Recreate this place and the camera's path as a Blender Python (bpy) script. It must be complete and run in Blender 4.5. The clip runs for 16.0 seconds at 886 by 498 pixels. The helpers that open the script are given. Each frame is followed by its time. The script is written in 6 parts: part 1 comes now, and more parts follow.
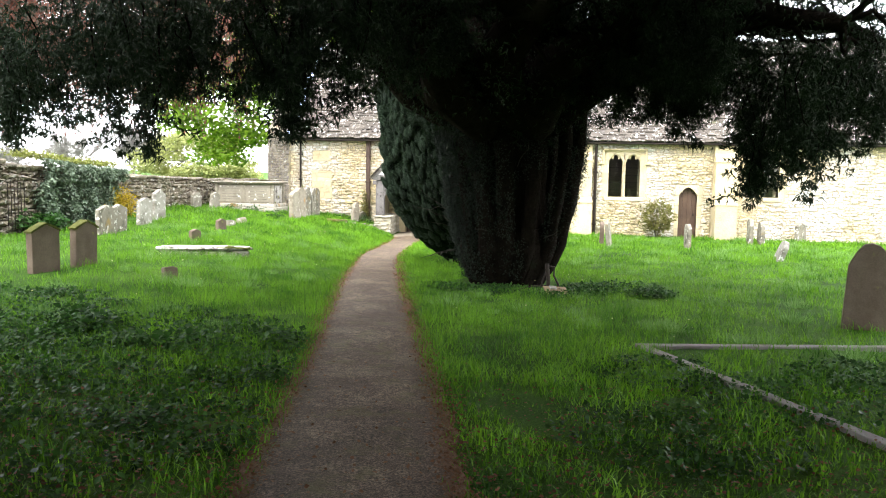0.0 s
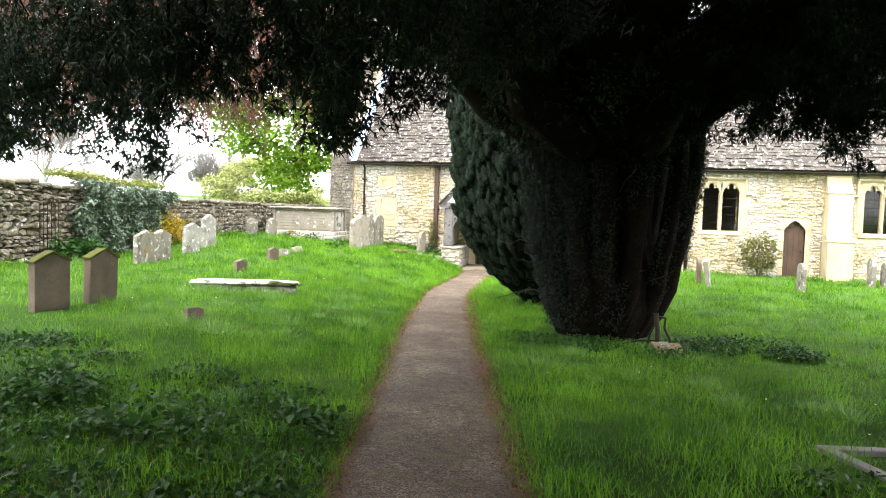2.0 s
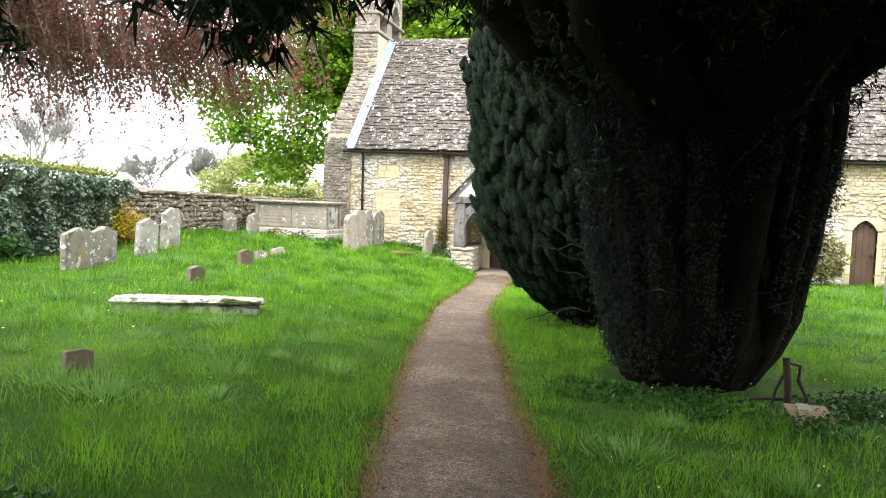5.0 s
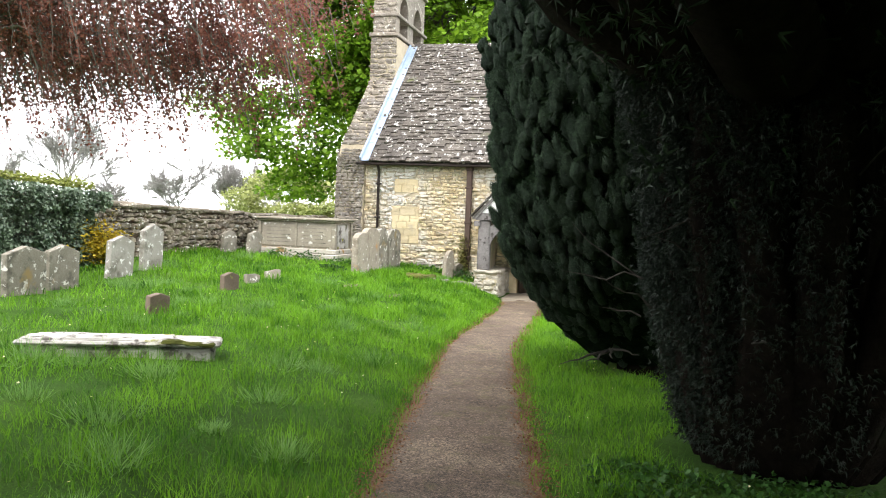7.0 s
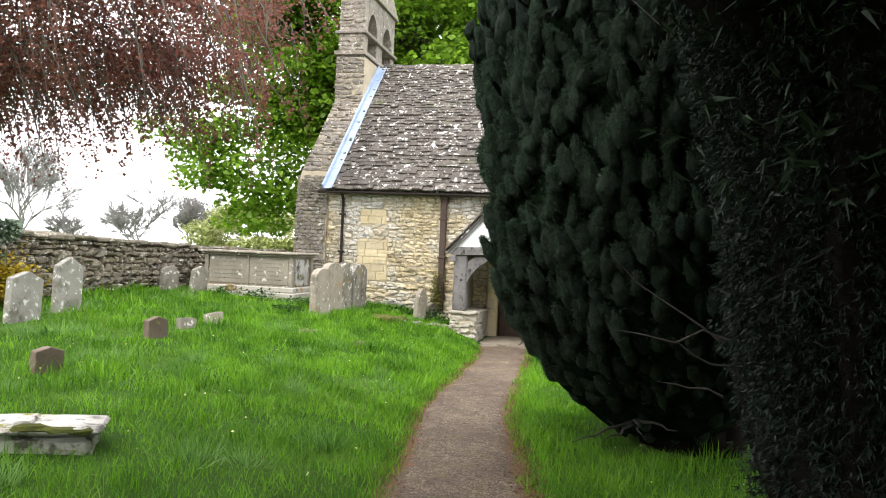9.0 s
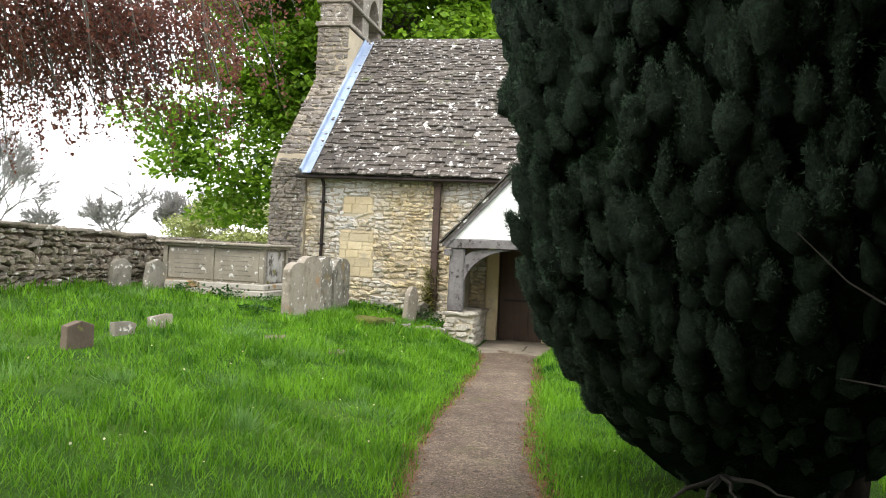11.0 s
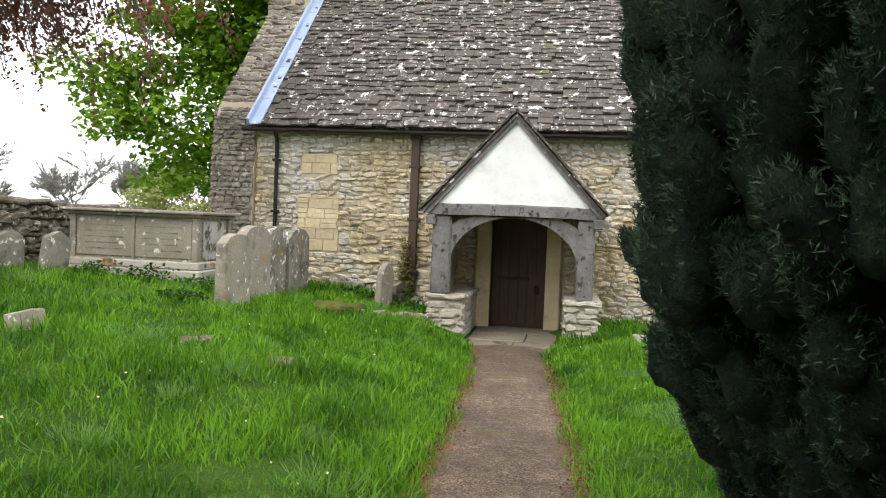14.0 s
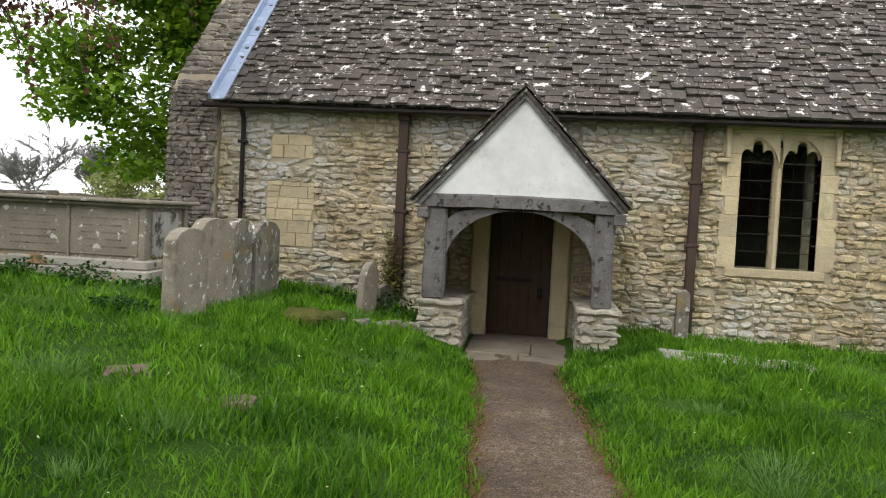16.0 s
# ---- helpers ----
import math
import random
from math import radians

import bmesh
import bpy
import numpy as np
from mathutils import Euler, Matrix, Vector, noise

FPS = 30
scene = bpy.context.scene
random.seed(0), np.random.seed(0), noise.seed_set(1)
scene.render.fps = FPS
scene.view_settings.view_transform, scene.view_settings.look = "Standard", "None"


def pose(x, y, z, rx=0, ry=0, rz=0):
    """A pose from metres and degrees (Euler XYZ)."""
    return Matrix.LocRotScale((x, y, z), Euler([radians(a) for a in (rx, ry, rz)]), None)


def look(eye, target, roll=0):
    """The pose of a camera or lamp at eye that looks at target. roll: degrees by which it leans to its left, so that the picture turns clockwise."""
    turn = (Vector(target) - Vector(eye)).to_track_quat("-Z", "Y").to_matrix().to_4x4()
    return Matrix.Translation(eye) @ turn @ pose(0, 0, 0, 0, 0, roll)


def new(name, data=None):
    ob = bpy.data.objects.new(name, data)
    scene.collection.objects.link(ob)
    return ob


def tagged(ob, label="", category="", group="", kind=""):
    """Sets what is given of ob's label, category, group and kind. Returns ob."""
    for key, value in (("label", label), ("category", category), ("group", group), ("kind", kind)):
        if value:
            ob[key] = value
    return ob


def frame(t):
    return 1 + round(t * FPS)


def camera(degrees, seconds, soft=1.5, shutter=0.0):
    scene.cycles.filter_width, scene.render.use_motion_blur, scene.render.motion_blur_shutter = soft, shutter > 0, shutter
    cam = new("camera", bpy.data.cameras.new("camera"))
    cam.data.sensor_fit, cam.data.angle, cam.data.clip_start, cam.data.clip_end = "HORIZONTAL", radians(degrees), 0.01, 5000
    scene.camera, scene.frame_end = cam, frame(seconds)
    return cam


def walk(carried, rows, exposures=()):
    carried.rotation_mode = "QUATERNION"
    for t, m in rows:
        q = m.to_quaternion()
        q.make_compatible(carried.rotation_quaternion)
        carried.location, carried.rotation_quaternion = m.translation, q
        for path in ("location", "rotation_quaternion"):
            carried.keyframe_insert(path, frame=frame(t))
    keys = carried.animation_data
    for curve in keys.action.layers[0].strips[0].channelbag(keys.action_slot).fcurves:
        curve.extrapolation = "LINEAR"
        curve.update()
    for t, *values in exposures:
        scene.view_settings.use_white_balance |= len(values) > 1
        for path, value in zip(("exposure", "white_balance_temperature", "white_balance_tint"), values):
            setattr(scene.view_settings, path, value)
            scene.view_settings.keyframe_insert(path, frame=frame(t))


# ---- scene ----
cam = camera(58.5, 16.0, soft=1.0)
METRES, EYE, TILT, LEAN, TURN = 17.71, 1.65, 0.0, 0.0, 7.0
ROWS = [
    (0.0, 0.0, 0.0, 0.0, 0.09, -5.49, -0.94),
    (0.5, -0.0014, 0.0353, -0.0017, 0.7, -4.94, -1.3),
    (1.0, -0.0031, 0.0699, -0.0023, 2.14, -4.38, -1.52),
    (1.5, -0.007, 0.1043, -0.0032, 4.77, -4.19, -1.76),
    (2.0, -0.0137, 0.1378, -0.0033, 4.96, -3.5, -1.72),
    (2.5, -0.0198, 0.1742, -0.0043, 6.78, -3.4, -1.37),
    (3.0, -0.026, 0.2086, -0.0052, 5.61, -3.83, -1.7),
    (5.5, -0.0401, 0.3745, -0.0108, 5.31, -3.65, -2.08),
    (6.0, -0.0394, 0.4074, -0.0118, 7.48, -3.52, -1.94),
    (6.5, -0.041, 0.44, -0.012, 6.64, -3.39, -2.61),
    (7.0, -0.0408, 0.4718, -0.0136, 7.48, -2.34, -2.23),
    (7.5, -0.0449, 0.5017, -0.0147, 7.27, -0.89, -2.6),
    (8.0, -0.0493, 0.5316, -0.0151, 6.45, 0.22, -2.08),
    (8.5, -0.0535, 0.5617, -0.0152, 6.78, 0.68, -2.56),
    (9.0, -0.0611, 0.5929, -0.0157, 5.17, 0.33, -2.44),
    (11.5, -0.0822, 0.7472, -0.0219, 4.21, 0.06, -2.74),
    (12.0, -0.0854, 0.7771, -0.0227, 7.53, -1.32, -2.54),
    (12.5, -0.0915, 0.8051, -0.0239, 5.48, -0.6, -2.22),
    (13.0, -0.0939, 0.8333, -0.0259, 4.09, -0.4, -2.39),
    (13.5, -0.0959, 0.8605, -0.0256, 3.85, -1.1, -2.72),
    (14.0, -0.1009, 0.8882, -0.0243, 2.19, -1.84, -2.36),
    (14.5, -0.1032, 0.9143, -0.0239, 2.84, -1.72, -2.17),
    (15.0, -0.1087, 0.9384, -0.0241, -0.54, -1.59, -2.97),
    (15.5, -0.1145, 0.9626, -0.0235, -2.46, -1.71, -2.94),
    (16.0, -0.121, 0.9898, -0.0227, 0.25, -2.45, -2.92),
]
walk(cam, [(t, pose(0, 0, EYE, TILT, LEAN, TURN) @ pose(METRES * x, METRES * y, METRES * z, 90 + pitch, roll, yaw)) for t, x, y, z, yaw, pitch, roll in ROWS],
     exposures=[(0.0, 1.78), (3.0, 1.82), (5.5, 1.5), (8.0, 1.15), (11.5, 0.8), (14.0, 0.52), (16, -0.05)])

# ---- world and light: a bright overcast sky ----
world = bpy.data.worlds.new("overcast_sky")
scene.world = world
world.use_nodes = True
wn, wl = world.node_tree.nodes, world.node_tree.links
sky = wn.new("ShaderNodeTexSky")
sky.sky_type = "NISHITA"
sky.sun_disc = False
sky.sun_elevation, sky.sun_rotation = radians(48), radians(200)
veil = wn.new("ShaderNodeMix")
veil.data_type = "RGBA"
veil.inputs[0].default_value = 0.92
veil.inputs[7].default_value = (9.6, 9.6, 9.9, 1)
wl.new(sky.outputs[0], veil.inputs[6])
wl.new(veil.outputs[2], wn["Background"].inputs["Color"])
wn["Background"].inputs["Strength"].default_value = 0.2
sun = new("sun", bpy.data.lights.new("sun", "SUN"))
sun.data.energy, sun.data.angle, sun.data.color = 1.3, radians(25), (1.0, 0.96, 0.9)
sun.matrix_world = look((0, 0, 0), (0.25, 0.6, -0.8))


# ---- materials ----
def nodes_of(name):
    m = bpy.data.materials.new(name)
    m.use_nodes = True
    n, l = m.node_tree.nodes, m.node_tree.links
    return m, n, l, n["Principled BSDF"]


def ramp_node(n, stops):
    r = n.new("ShaderNodeValToRGB")
    e = r.color_ramp.elements
    while len(e) < len(stops):
        e.new(0.5)
    for k, (p, c) in enumerate(stops):
        e[k].position, e[k].color = p, (*c, 1)
    return r


def noise_node(n, l, scale, detail=6, rough=0.6, vec=None):
    t = n.new("ShaderNodeTexNoise")
    t.inputs["Scale"].default_value, t.inputs["Detail"].default_value, t.inputs["Roughness"].default_value = scale, detail, rough
    if vec:
        l.new(vec, t.inputs["Vector"])
    return t


def mixed(n, l, fac, a, b, mode="MIX"):
    x = n.new("ShaderNodeMix")
    x.data_type, x.blend_type = "RGBA", mode
    for sock, v in ((x.inputs[0], fac), (x.inputs[6], a), (x.inputs[7], b)):
        if isinstance(v, (int, float)):
            sock.default_value = v
        elif isinstance(v, tuple):
            sock.default_value = (*v, 1)
        else:
            l.new(v, sock)
    return x.outputs[2]


def surface(name, base, spots=(), vary=0.25, rand="", grain=30, patch=2.5, rough=0.85, bump=0.4, spec=0.3, metal=0.0, dist=0.01, lumps=0.0, spread=1.0):
    """A weathered surface: a base ramp over coarse noise, fine grain, spots of lichen or stain (colour, scale, threshold, softness)."""
    m, n, l, p = nodes_of(name)
    co = n.new("ShaderNodeNewGeometry").outputs["Position"]
    big = noise_node(n, l, patch, 5, 0.65, co)
    col = ramp_node(n, [(0.3 + 0.4 * k / max(1, len(base) - 1), c) for k, c in enumerate(base)])
    l.new(big.outputs[0], col.inputs[0])
    fine = noise_node(n, l, grain, 8, 0.7, co)
    g = ramp_node(n, [(0.25, (1 - vary,) * 3), (0.75, (1 + vary * 0.6,) * 3)])
    l.new(fine.outputs[0], g.inputs[0])
    out = mixed(n, l, 1.0, col.outputs[0], g.outputs[0], "MULTIPLY")
    if rand:
        src = n.new("ShaderNodeObjectInfo").outputs["Random"] if rand == "object" else n.new("ShaderNodeNewGeometry").outputs["Random Per Island"]
        rr = ramp_node(n, [(0.0, (1 - 0.28 * spread, 1 - 0.28 * spread, 1 - 0.26 * spread)), (0.5, (1.0, 0.98, 0.95)), (1.0, (1 + 0.22 * spread, 1 + 0.2 * spread, 1 + 0.12 * spread))])
        l.new(src, rr.inputs[0])
        out = mixed(n, l, 1.0, out, rr.outputs[0], "MULTIPLY")
    for c, sc, th, soft in spots:
        s = noise_node(n, l, sc, 7, 0.62, co)
        r = ramp_node(n, [(th, (0, 0, 0)), (min(1, th + soft), (1, 1, 1))])
        l.new(s.outputs[0], r.inputs[0])
        out = mixed(n, l, r.outputs[0], out, c)
    l.new(out, p.inputs["Base Color"])
    p.inputs["Roughness"].default_value = rough
    p.inputs["Specular IOR Level"].default_value = spec
    p.inputs["Metallic"].default_value = metal
    b = n.new("ShaderNodeBump")
    b.inputs["Strength"].default_value, b.inputs["Distance"].default_value = bump, dist
    l.new(fine.outputs[0], b.inputs["Height"])
    if lumps:
        mid = noise_node(n, l, grain * 0.28, 5, 0.6, co)
        b2 = n.new("ShaderNodeBump")
        b2.inputs["Strength"].default_value, b2.inputs["Distance"].default_value = 1.0, lumps
        l.new(mid.outputs[0], b2.inputs["Height"])
        l.new(b2.outputs[0], b.inputs["Normal"])
    l.new(b.outputs[0], p.inputs["Normal"])
    return m


def leafy(name, dark, light, rough=0.55, trans=0.35, spec=0.3, patch=0.9, swing=1.1):
    """Leaves: colour by island and patch, some light passing through."""
    m, n, l, p = nodes_of(name)
    geo = n.new("ShaderNodeNewGeometry")
    big = noise_node(n, l, patch, 4, 0.65, geo.outputs["Position"])
    f = n.new("ShaderNodeMath")
    f.operation = "MULTIPLY_ADD"
    f.inputs[1].default_value = 0.55
    l.new(geo.outputs["Random Per Island"], f.inputs[0])
    h = n.new("ShaderNodeMath")
    h.operation = "MULTIPLY_ADD"
    h.inputs[1].default_value, h.inputs[2].default_value = swing, 0.25 - 0.5 * swing
    l.new(big.outputs[0], h.inputs[0])
    l.new(h.outputs[0], f.inputs[2])
    col = mixed(n, l, f.outputs[0], dark, light)
    l.new(col, p.inputs["Base Color"])
    p.inputs["Roughness"].default_value, p.inputs["Specular IOR Level"].default_value = rough, spec
    tr = n.new("ShaderNodeBsdfTranslucent")
    l.new(col, tr.inputs["Color"])
    mx = n.new("ShaderNodeMixShader")
    mx.inputs[0].default_value = trans
    l.new(p.outputs[0], mx.inputs[1])
    l.new(tr.outputs[0], mx.inputs[2])
    l.new(mx.outputs[0], n["Material Output"].inputs["Surface"])
    return m


LICHEN = (0.62, 0.6, 0.54)
M = {
    "mortar": surface("lime_mortar", [(0.4, 0.34, 0.235), (0.53, 0.46, 0.335)], grain=60, rough=0.95, bump=0.8),
    "rubble": surface("limestone_rubble", [(0.52, 0.425, 0.265), (0.74, 0.625, 0.41), (0.8, 0.72, 0.55)], [((0.74, 0.71, 0.655), 0.5, 0.46, 0.12), ((0.3, 0.25, 0.17), 3.0, 0.6, 0.14), ((0.66, 0.63, 0.57), 5, 0.6, 0.1), (LICHEN, 13, 0.6, 0.05), ((0.2, 0.17, 0.13), 9, 0.64, 0.06)], vary=0.45, rand="object", grain=38, bump=1.0, dist=0.03, lumps=0.07, spread=1.0),
    "rubble_rest": surface("limestone_rubble_far", [(0.52, 0.425, 0.265), (0.74, 0.625, 0.41), (0.8, 0.72, 0.55)], [((0.74, 0.71, 0.655), 0.5, 0.46, 0.12), ((0.3, 0.25, 0.17), 3.0, 0.6, 0.14), ((0.66, 0.63, 0.57), 5, 0.6, 0.1), (LICHEN, 13, 0.6, 0.05), ((0.2, 0.17, 0.13), 9, 0.64, 0.06)], vary=0.45, rand="island", grain=38, bump=1.0, dist=0.03, lumps=0.07, spread=1.0),
    "ashlar": surface("cut_limestone", [(0.53, 0.44, 0.27), (0.64, 0.55, 0.37)], [((0.34, 0.3, 0.24), 3, 0.58, 0.18)], vary=0.22, rand="object", grain=50, bump=0.4, lumps=0.02, spread=0.5),
    "limewash_stone": surface("limewashed_stone", [(0.36, 0.33, 0.27), (0.54, 0.51, 0.44)], [((0.2, 0.18, 0.14), 4, 0.56, 0.12)], rand="object", grain=45, bump=0.8, dist=0.02, lumps=0.04, spread=0.5),
    "grey_stone": surface("grey_weathered_stone", [(0.22, 0.195, 0.165), (0.36, 0.325, 0.275)], [(LICHEN, 10, 0.6, 0.05), ((0.13, 0.115, 0.1), 5, 0.6, 0.1)], rand="island", grain=45, bump=0.8, dist=0.02, lumps=0.05),
    "drystone": surface("drystone", [(0.17, 0.145, 0.11), (0.32, 0.285, 0.225)], [(LICHEN, 9, 0.58, 0.06), ((0.08, 0.075, 0.05), 4, 0.58, 0.1), ((0.17, 0.17, 0.06), 2, 0.6, 0.1)], rand="island", grain=40, bump=0.9, dist=0.02, lumps=0.05),
    "drystone_near": surface("drystone_near", [(0.17, 0.145, 0.11), (0.32, 0.285, 0.225)], [(LICHEN, 9, 0.58, 0.06), ((0.08, 0.075, 0.05), 4, 0.58, 0.1), ((0.17, 0.17, 0.06), 2, 0.6, 0.1)], rand="object", grain=40, bump=0.9, dist=0.02, lumps=0.05),
    "slate": surface("stone_slate", [(0.062, 0.054, 0.047), (0.115, 0.101, 0.087)], [((0.3, 0.28, 0.25), 7.0, 0.58, 0.08), ((0.74, 0.72, 0.68), 4.6, 0.615, 0.02), ((0.6, 0.58, 0.54), 11.0, 0.62, 0.025), ((0.11, 0.12, 0.05), 1.2, 0.62, 0.12)], rand="object", grain=40, bump=0.8, lumps=0.015, spread=0.6),
    "slate_rest": surface("stone_slate_far", [(0.062, 0.054, 0.047), (0.115, 0.101, 0.087)], [((0.3, 0.28, 0.25), 7.0, 0.58, 0.08), ((0.74, 0.72, 0.68), 4.6, 0.615, 0.02), ((0.6, 0.58, 0.54), 11.0, 0.62, 0.025), ((0.11, 0.12, 0.05), 1.2, 0.62, 0.12)], rand="island", grain=40, bump=0.8, lumps=0.015, spread=0.6),
    "lead": surface("lead_flashing", [(0.3, 0.38, 0.52), (0.42, 0.5, 0.64)], [((0.62, 0.66, 0.74), 8, 0.6, 0.1)], vary=0.1, rough=0.5, metal=0.3, bump=0.2),
    "oak": surface("weathered_oak", [(0.1, 0.09, 0.085), (0.23, 0.215, 0.21)], [((0.27, 0.25, 0.235), 12, 0.6, 0.12), ((0.035, 0.03, 0.027), 9, 0.57, 0.06)], vary=0.5, grain=70, rough=0.8, bump=0.6),
    "door": surface("dark_oak_door", [(0.06, 0.036, 0.024), (0.1, 0.062, 0.04)], vary=0.2, grain=60, rough=0.6),
    "plaster": surface("white_plaster", [(0.66, 0.66, 0.64), (0.8, 0.8, 0.78)], [((0.56, 0.56, 0.53), 2.2, 0.5, 0.25), ((0.48, 0.47, 0.44), 6, 0.6, 0.2)], vary=0.05, rough=0.9, bump=0.15),
    # limewash toned down: the porch's inside shade is part of this colour
    "inner": surface("porch_limewash_shaded", [(0.26, 0.22, 0.15), (0.36, 0.31, 0.22)], vary=0.2, rough=0.9),
    "iron": surface("black_iron", [(0.02, 0.018, 0.016), (0.05, 0.035, 0.028)], rough=0.6, grain=60, metal=0.4),
    "rust_pipe": surface("brown_downpipe", [(0.05, 0.032, 0.025), (0.085, 0.055, 0.042)], rough=0.7, grain=50),
    "head": surface("headstone", [(0.17, 0.155, 0.12), (0.29, 0.265, 0.215)], [((0.08, 0.074, 0.056), 3.6, 0.5, 0.16), (LICHEN, 9, 0.58, 0.05), ((0.26, 0.19, 0.08), 2.1, 0.6, 0.1)], vary=0.35, grain=50, bump=0.6),
    "head_pale": surface("pale_headstone", [(0.25, 0.235, 0.2), (0.37, 0.35, 0.31)], [((0.13, 0.12, 0.095), 3.6, 0.5, 0.16), ((0.66, 0.66, 0.62), 10, 0.58, 0.05)], grain=50, bump=0.5),
    "head_red": surface("rusty_headstone", [(0.26, 0.225, 0.17), (0.35, 0.31, 0.25)], [((0.15, 0.125, 0.095), 3.5, 0.54, 0.18), ((0.4, 0.2, 0.06), 2.0, 0.6, 0.12), ((0.66, 0.64, 0.6), 12, 0.62, 0.03)], vary=0.4, grain=50, bump=0.5),
    "head_brown": surface("brown_headstone", [(0.115, 0.085, 0.062), (0.19, 0.145, 0.11)], [((0.2, 0.21, 0.06), 6, 0.62, 0.1)], grain=50, bump=0.5),
    "tomb": surface("chest_tomb", [(0.22, 0.195, 0.15), (0.33, 0.295, 0.23)], [((0.62, 0.6, 0.54), 9, 0.6, 0.05), ((0.18, 0.16, 0.12), 3, 0.6, 0.15)], grain=40, bump=0.4),
    "tomb_foot": surface("mossy_plinth", [(0.36, 0.33, 0.27), (0.56, 0.53, 0.47)], [((0.36, 0.2, 0.05), 2.5, 0.56, 0.1), ((0.1, 0.1, 0.06), 5, 0.6, 0.1)], grain=40, bump=0.6),
    "ledger": surface("lichened_ledger", [(0.3, 0.285, 0.25), (0.56, 0.54, 0.5)], [((0.1, 0.09, 0.075), 6, 0.52, 0.08), ((0.2, 0.2, 0.03), 2.6, 0.6, 0.05)], grain=35, bump=0.7),
    "kerb": surface("grave_kerb", [(0.2, 0.18, 0.175), (0.29, 0.265, 0.255)], [((0.17, 0.15, 0.12), 4, 0.58, 0.15)], grain=60, bump=0.4),
    "moss": surface("moss", [(0.045, 0.055, 0.01), (0.11, 0.11, 0.018)], grain=70, rough=1.0, bump=1.0),
    # darker than real yew bark: deep crown shade is put into the colour
    "bark": surface("yew_bark_in_shade", [(0.008, 0.0066, 0.0056), (0.02, 0.0155, 0.012)], [((0.014, 0.017, 0.01), 3, 0.58, 0.15)], grain=18, patch=5, bump=1.0, dist=0.05, spec=0.02, vary=0.5, rough=1.0),
    "bark_grey": surface("grey_bark", [(0.1, 0.09, 0.075), (0.17, 0.155, 0.13)], grain=25, bump=0.8),
    # inner yew needles, darkened so the gaps between plumes look shaded
    "heart": surface("inner_needles_with_shade", [(0.004, 0.009, 0.005), (0.016, 0.027, 0.014)], vary=0.8, patch=6, grain=45, rough=1.0, bump=1.0, spec=0.0, dist=0.05),
    "plume": surface("plume_needles", [(0.01, 0.02, 0.012), (0.036, 0.062, 0.037)], vary=0.9, rand="island", patch=14, grain=110, rough=0.85, bump=1.0, spec=0.15, dist=0.03, lumps=0.05),
    "twig": surface("dead_twig_bark", [(0.03, 0.026, 0.022), (0.07, 0.06, 0.05)], grain=25),
    # distant bark lightened to pale grey, so aerial haze is in its colour
    "bark_hazed": surface("far_bark_with_haze", [(0.22, 0.21, 0.195), (0.31, 0.295, 0.28)], grain=5),
    "earth": surface("bare_earth", [(0.06, 0.045, 0.03), (0.12, 0.085, 0.055)], grain=40, bump=0.8),
    "flag": surface("porch_flagstone", [(0.17, 0.145, 0.11), (0.26, 0.22, 0.165)], [((0.13, 0.11, 0.08), 4, 0.58, 0.12)], grain=40, bump=0.4),
    "wood_sign": surface("pale_board", [(0.28, 0.2, 0.12), (0.36, 0.27, 0.17)], grain=40),
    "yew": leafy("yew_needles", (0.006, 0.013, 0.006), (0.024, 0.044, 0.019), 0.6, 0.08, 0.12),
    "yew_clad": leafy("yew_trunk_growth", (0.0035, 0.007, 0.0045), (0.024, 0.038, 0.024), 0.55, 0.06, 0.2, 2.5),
    "yew_tip": leafy("irish_yew_needles", (0.008, 0.018, 0.01), (0.058, 0.098, 0.056), 0.5, 0.05, 0.2, 2.5),
    "syc": leafy("sycamore_leaves", (0.04, 0.1, 0.008), (0.27, 0.45, 0.032), 0.5, 0.5, 0.3, 0.6, 1.7),
    "copper": leafy("copper_beech_leaves", (0.09, 0.042, 0.038), (0.31, 0.125, 0.088), 0.5, 0.5),
    "pale_tree": leafy("pale_spring_leaves", (0.22, 0.26, 0.08), (0.42, 0.44, 0.17), 0.6, 0.4),
    "ivy": leafy("ivy_leaves", (0.06, 0.09, 0.062), (0.24, 0.31, 0.21), 0.4, 0.15, 0.3, 3.0, 1.8),
    "ivy_young": leafy("young_ivy_leaves", (0.12, 0.15, 0.03), (0.26, 0.28, 0.06), 0.4, 0.3),
    "gorse": leafy("yellow_flowers", (0.3, 0.24, 0.02), (0.62, 0.45, 0.03), 0.6, 0.3),
    "shrub": leafy("olive_shrub_leaves", (0.09, 0.1, 0.025), (0.27, 0.25, 0.08), 0.6, 0.35),
    "herb": leafy("nettle_leaves", (0.01, 0.037, 0.008), (0.052, 0.135, 0.023), 0.5, 0.3, 0.15),
    "grass": leafy("grass_blades", (0.018, 0.086, 0.005), (0.2, 0.42, 0.024), 0.45, 0.45, 0.2, 1.3, 2.2),
    "tuft": leafy("pale_grass_tufts", (0.06, 0.16, 0.03), (0.27, 0.45, 0.13), 0.4, 0.4, 0.3, 1.5),
    "straw": leafy("dead_yew_needles", (0.08, 0.038, 0.017), (0.2, 0.1, 0.045), 0.8, 0.1),
    "daisy": leafy("small_flowers", (0.6, 0.55, 0.1), (0.8, 0.78, 0.6), 0.6, 0.3),
}


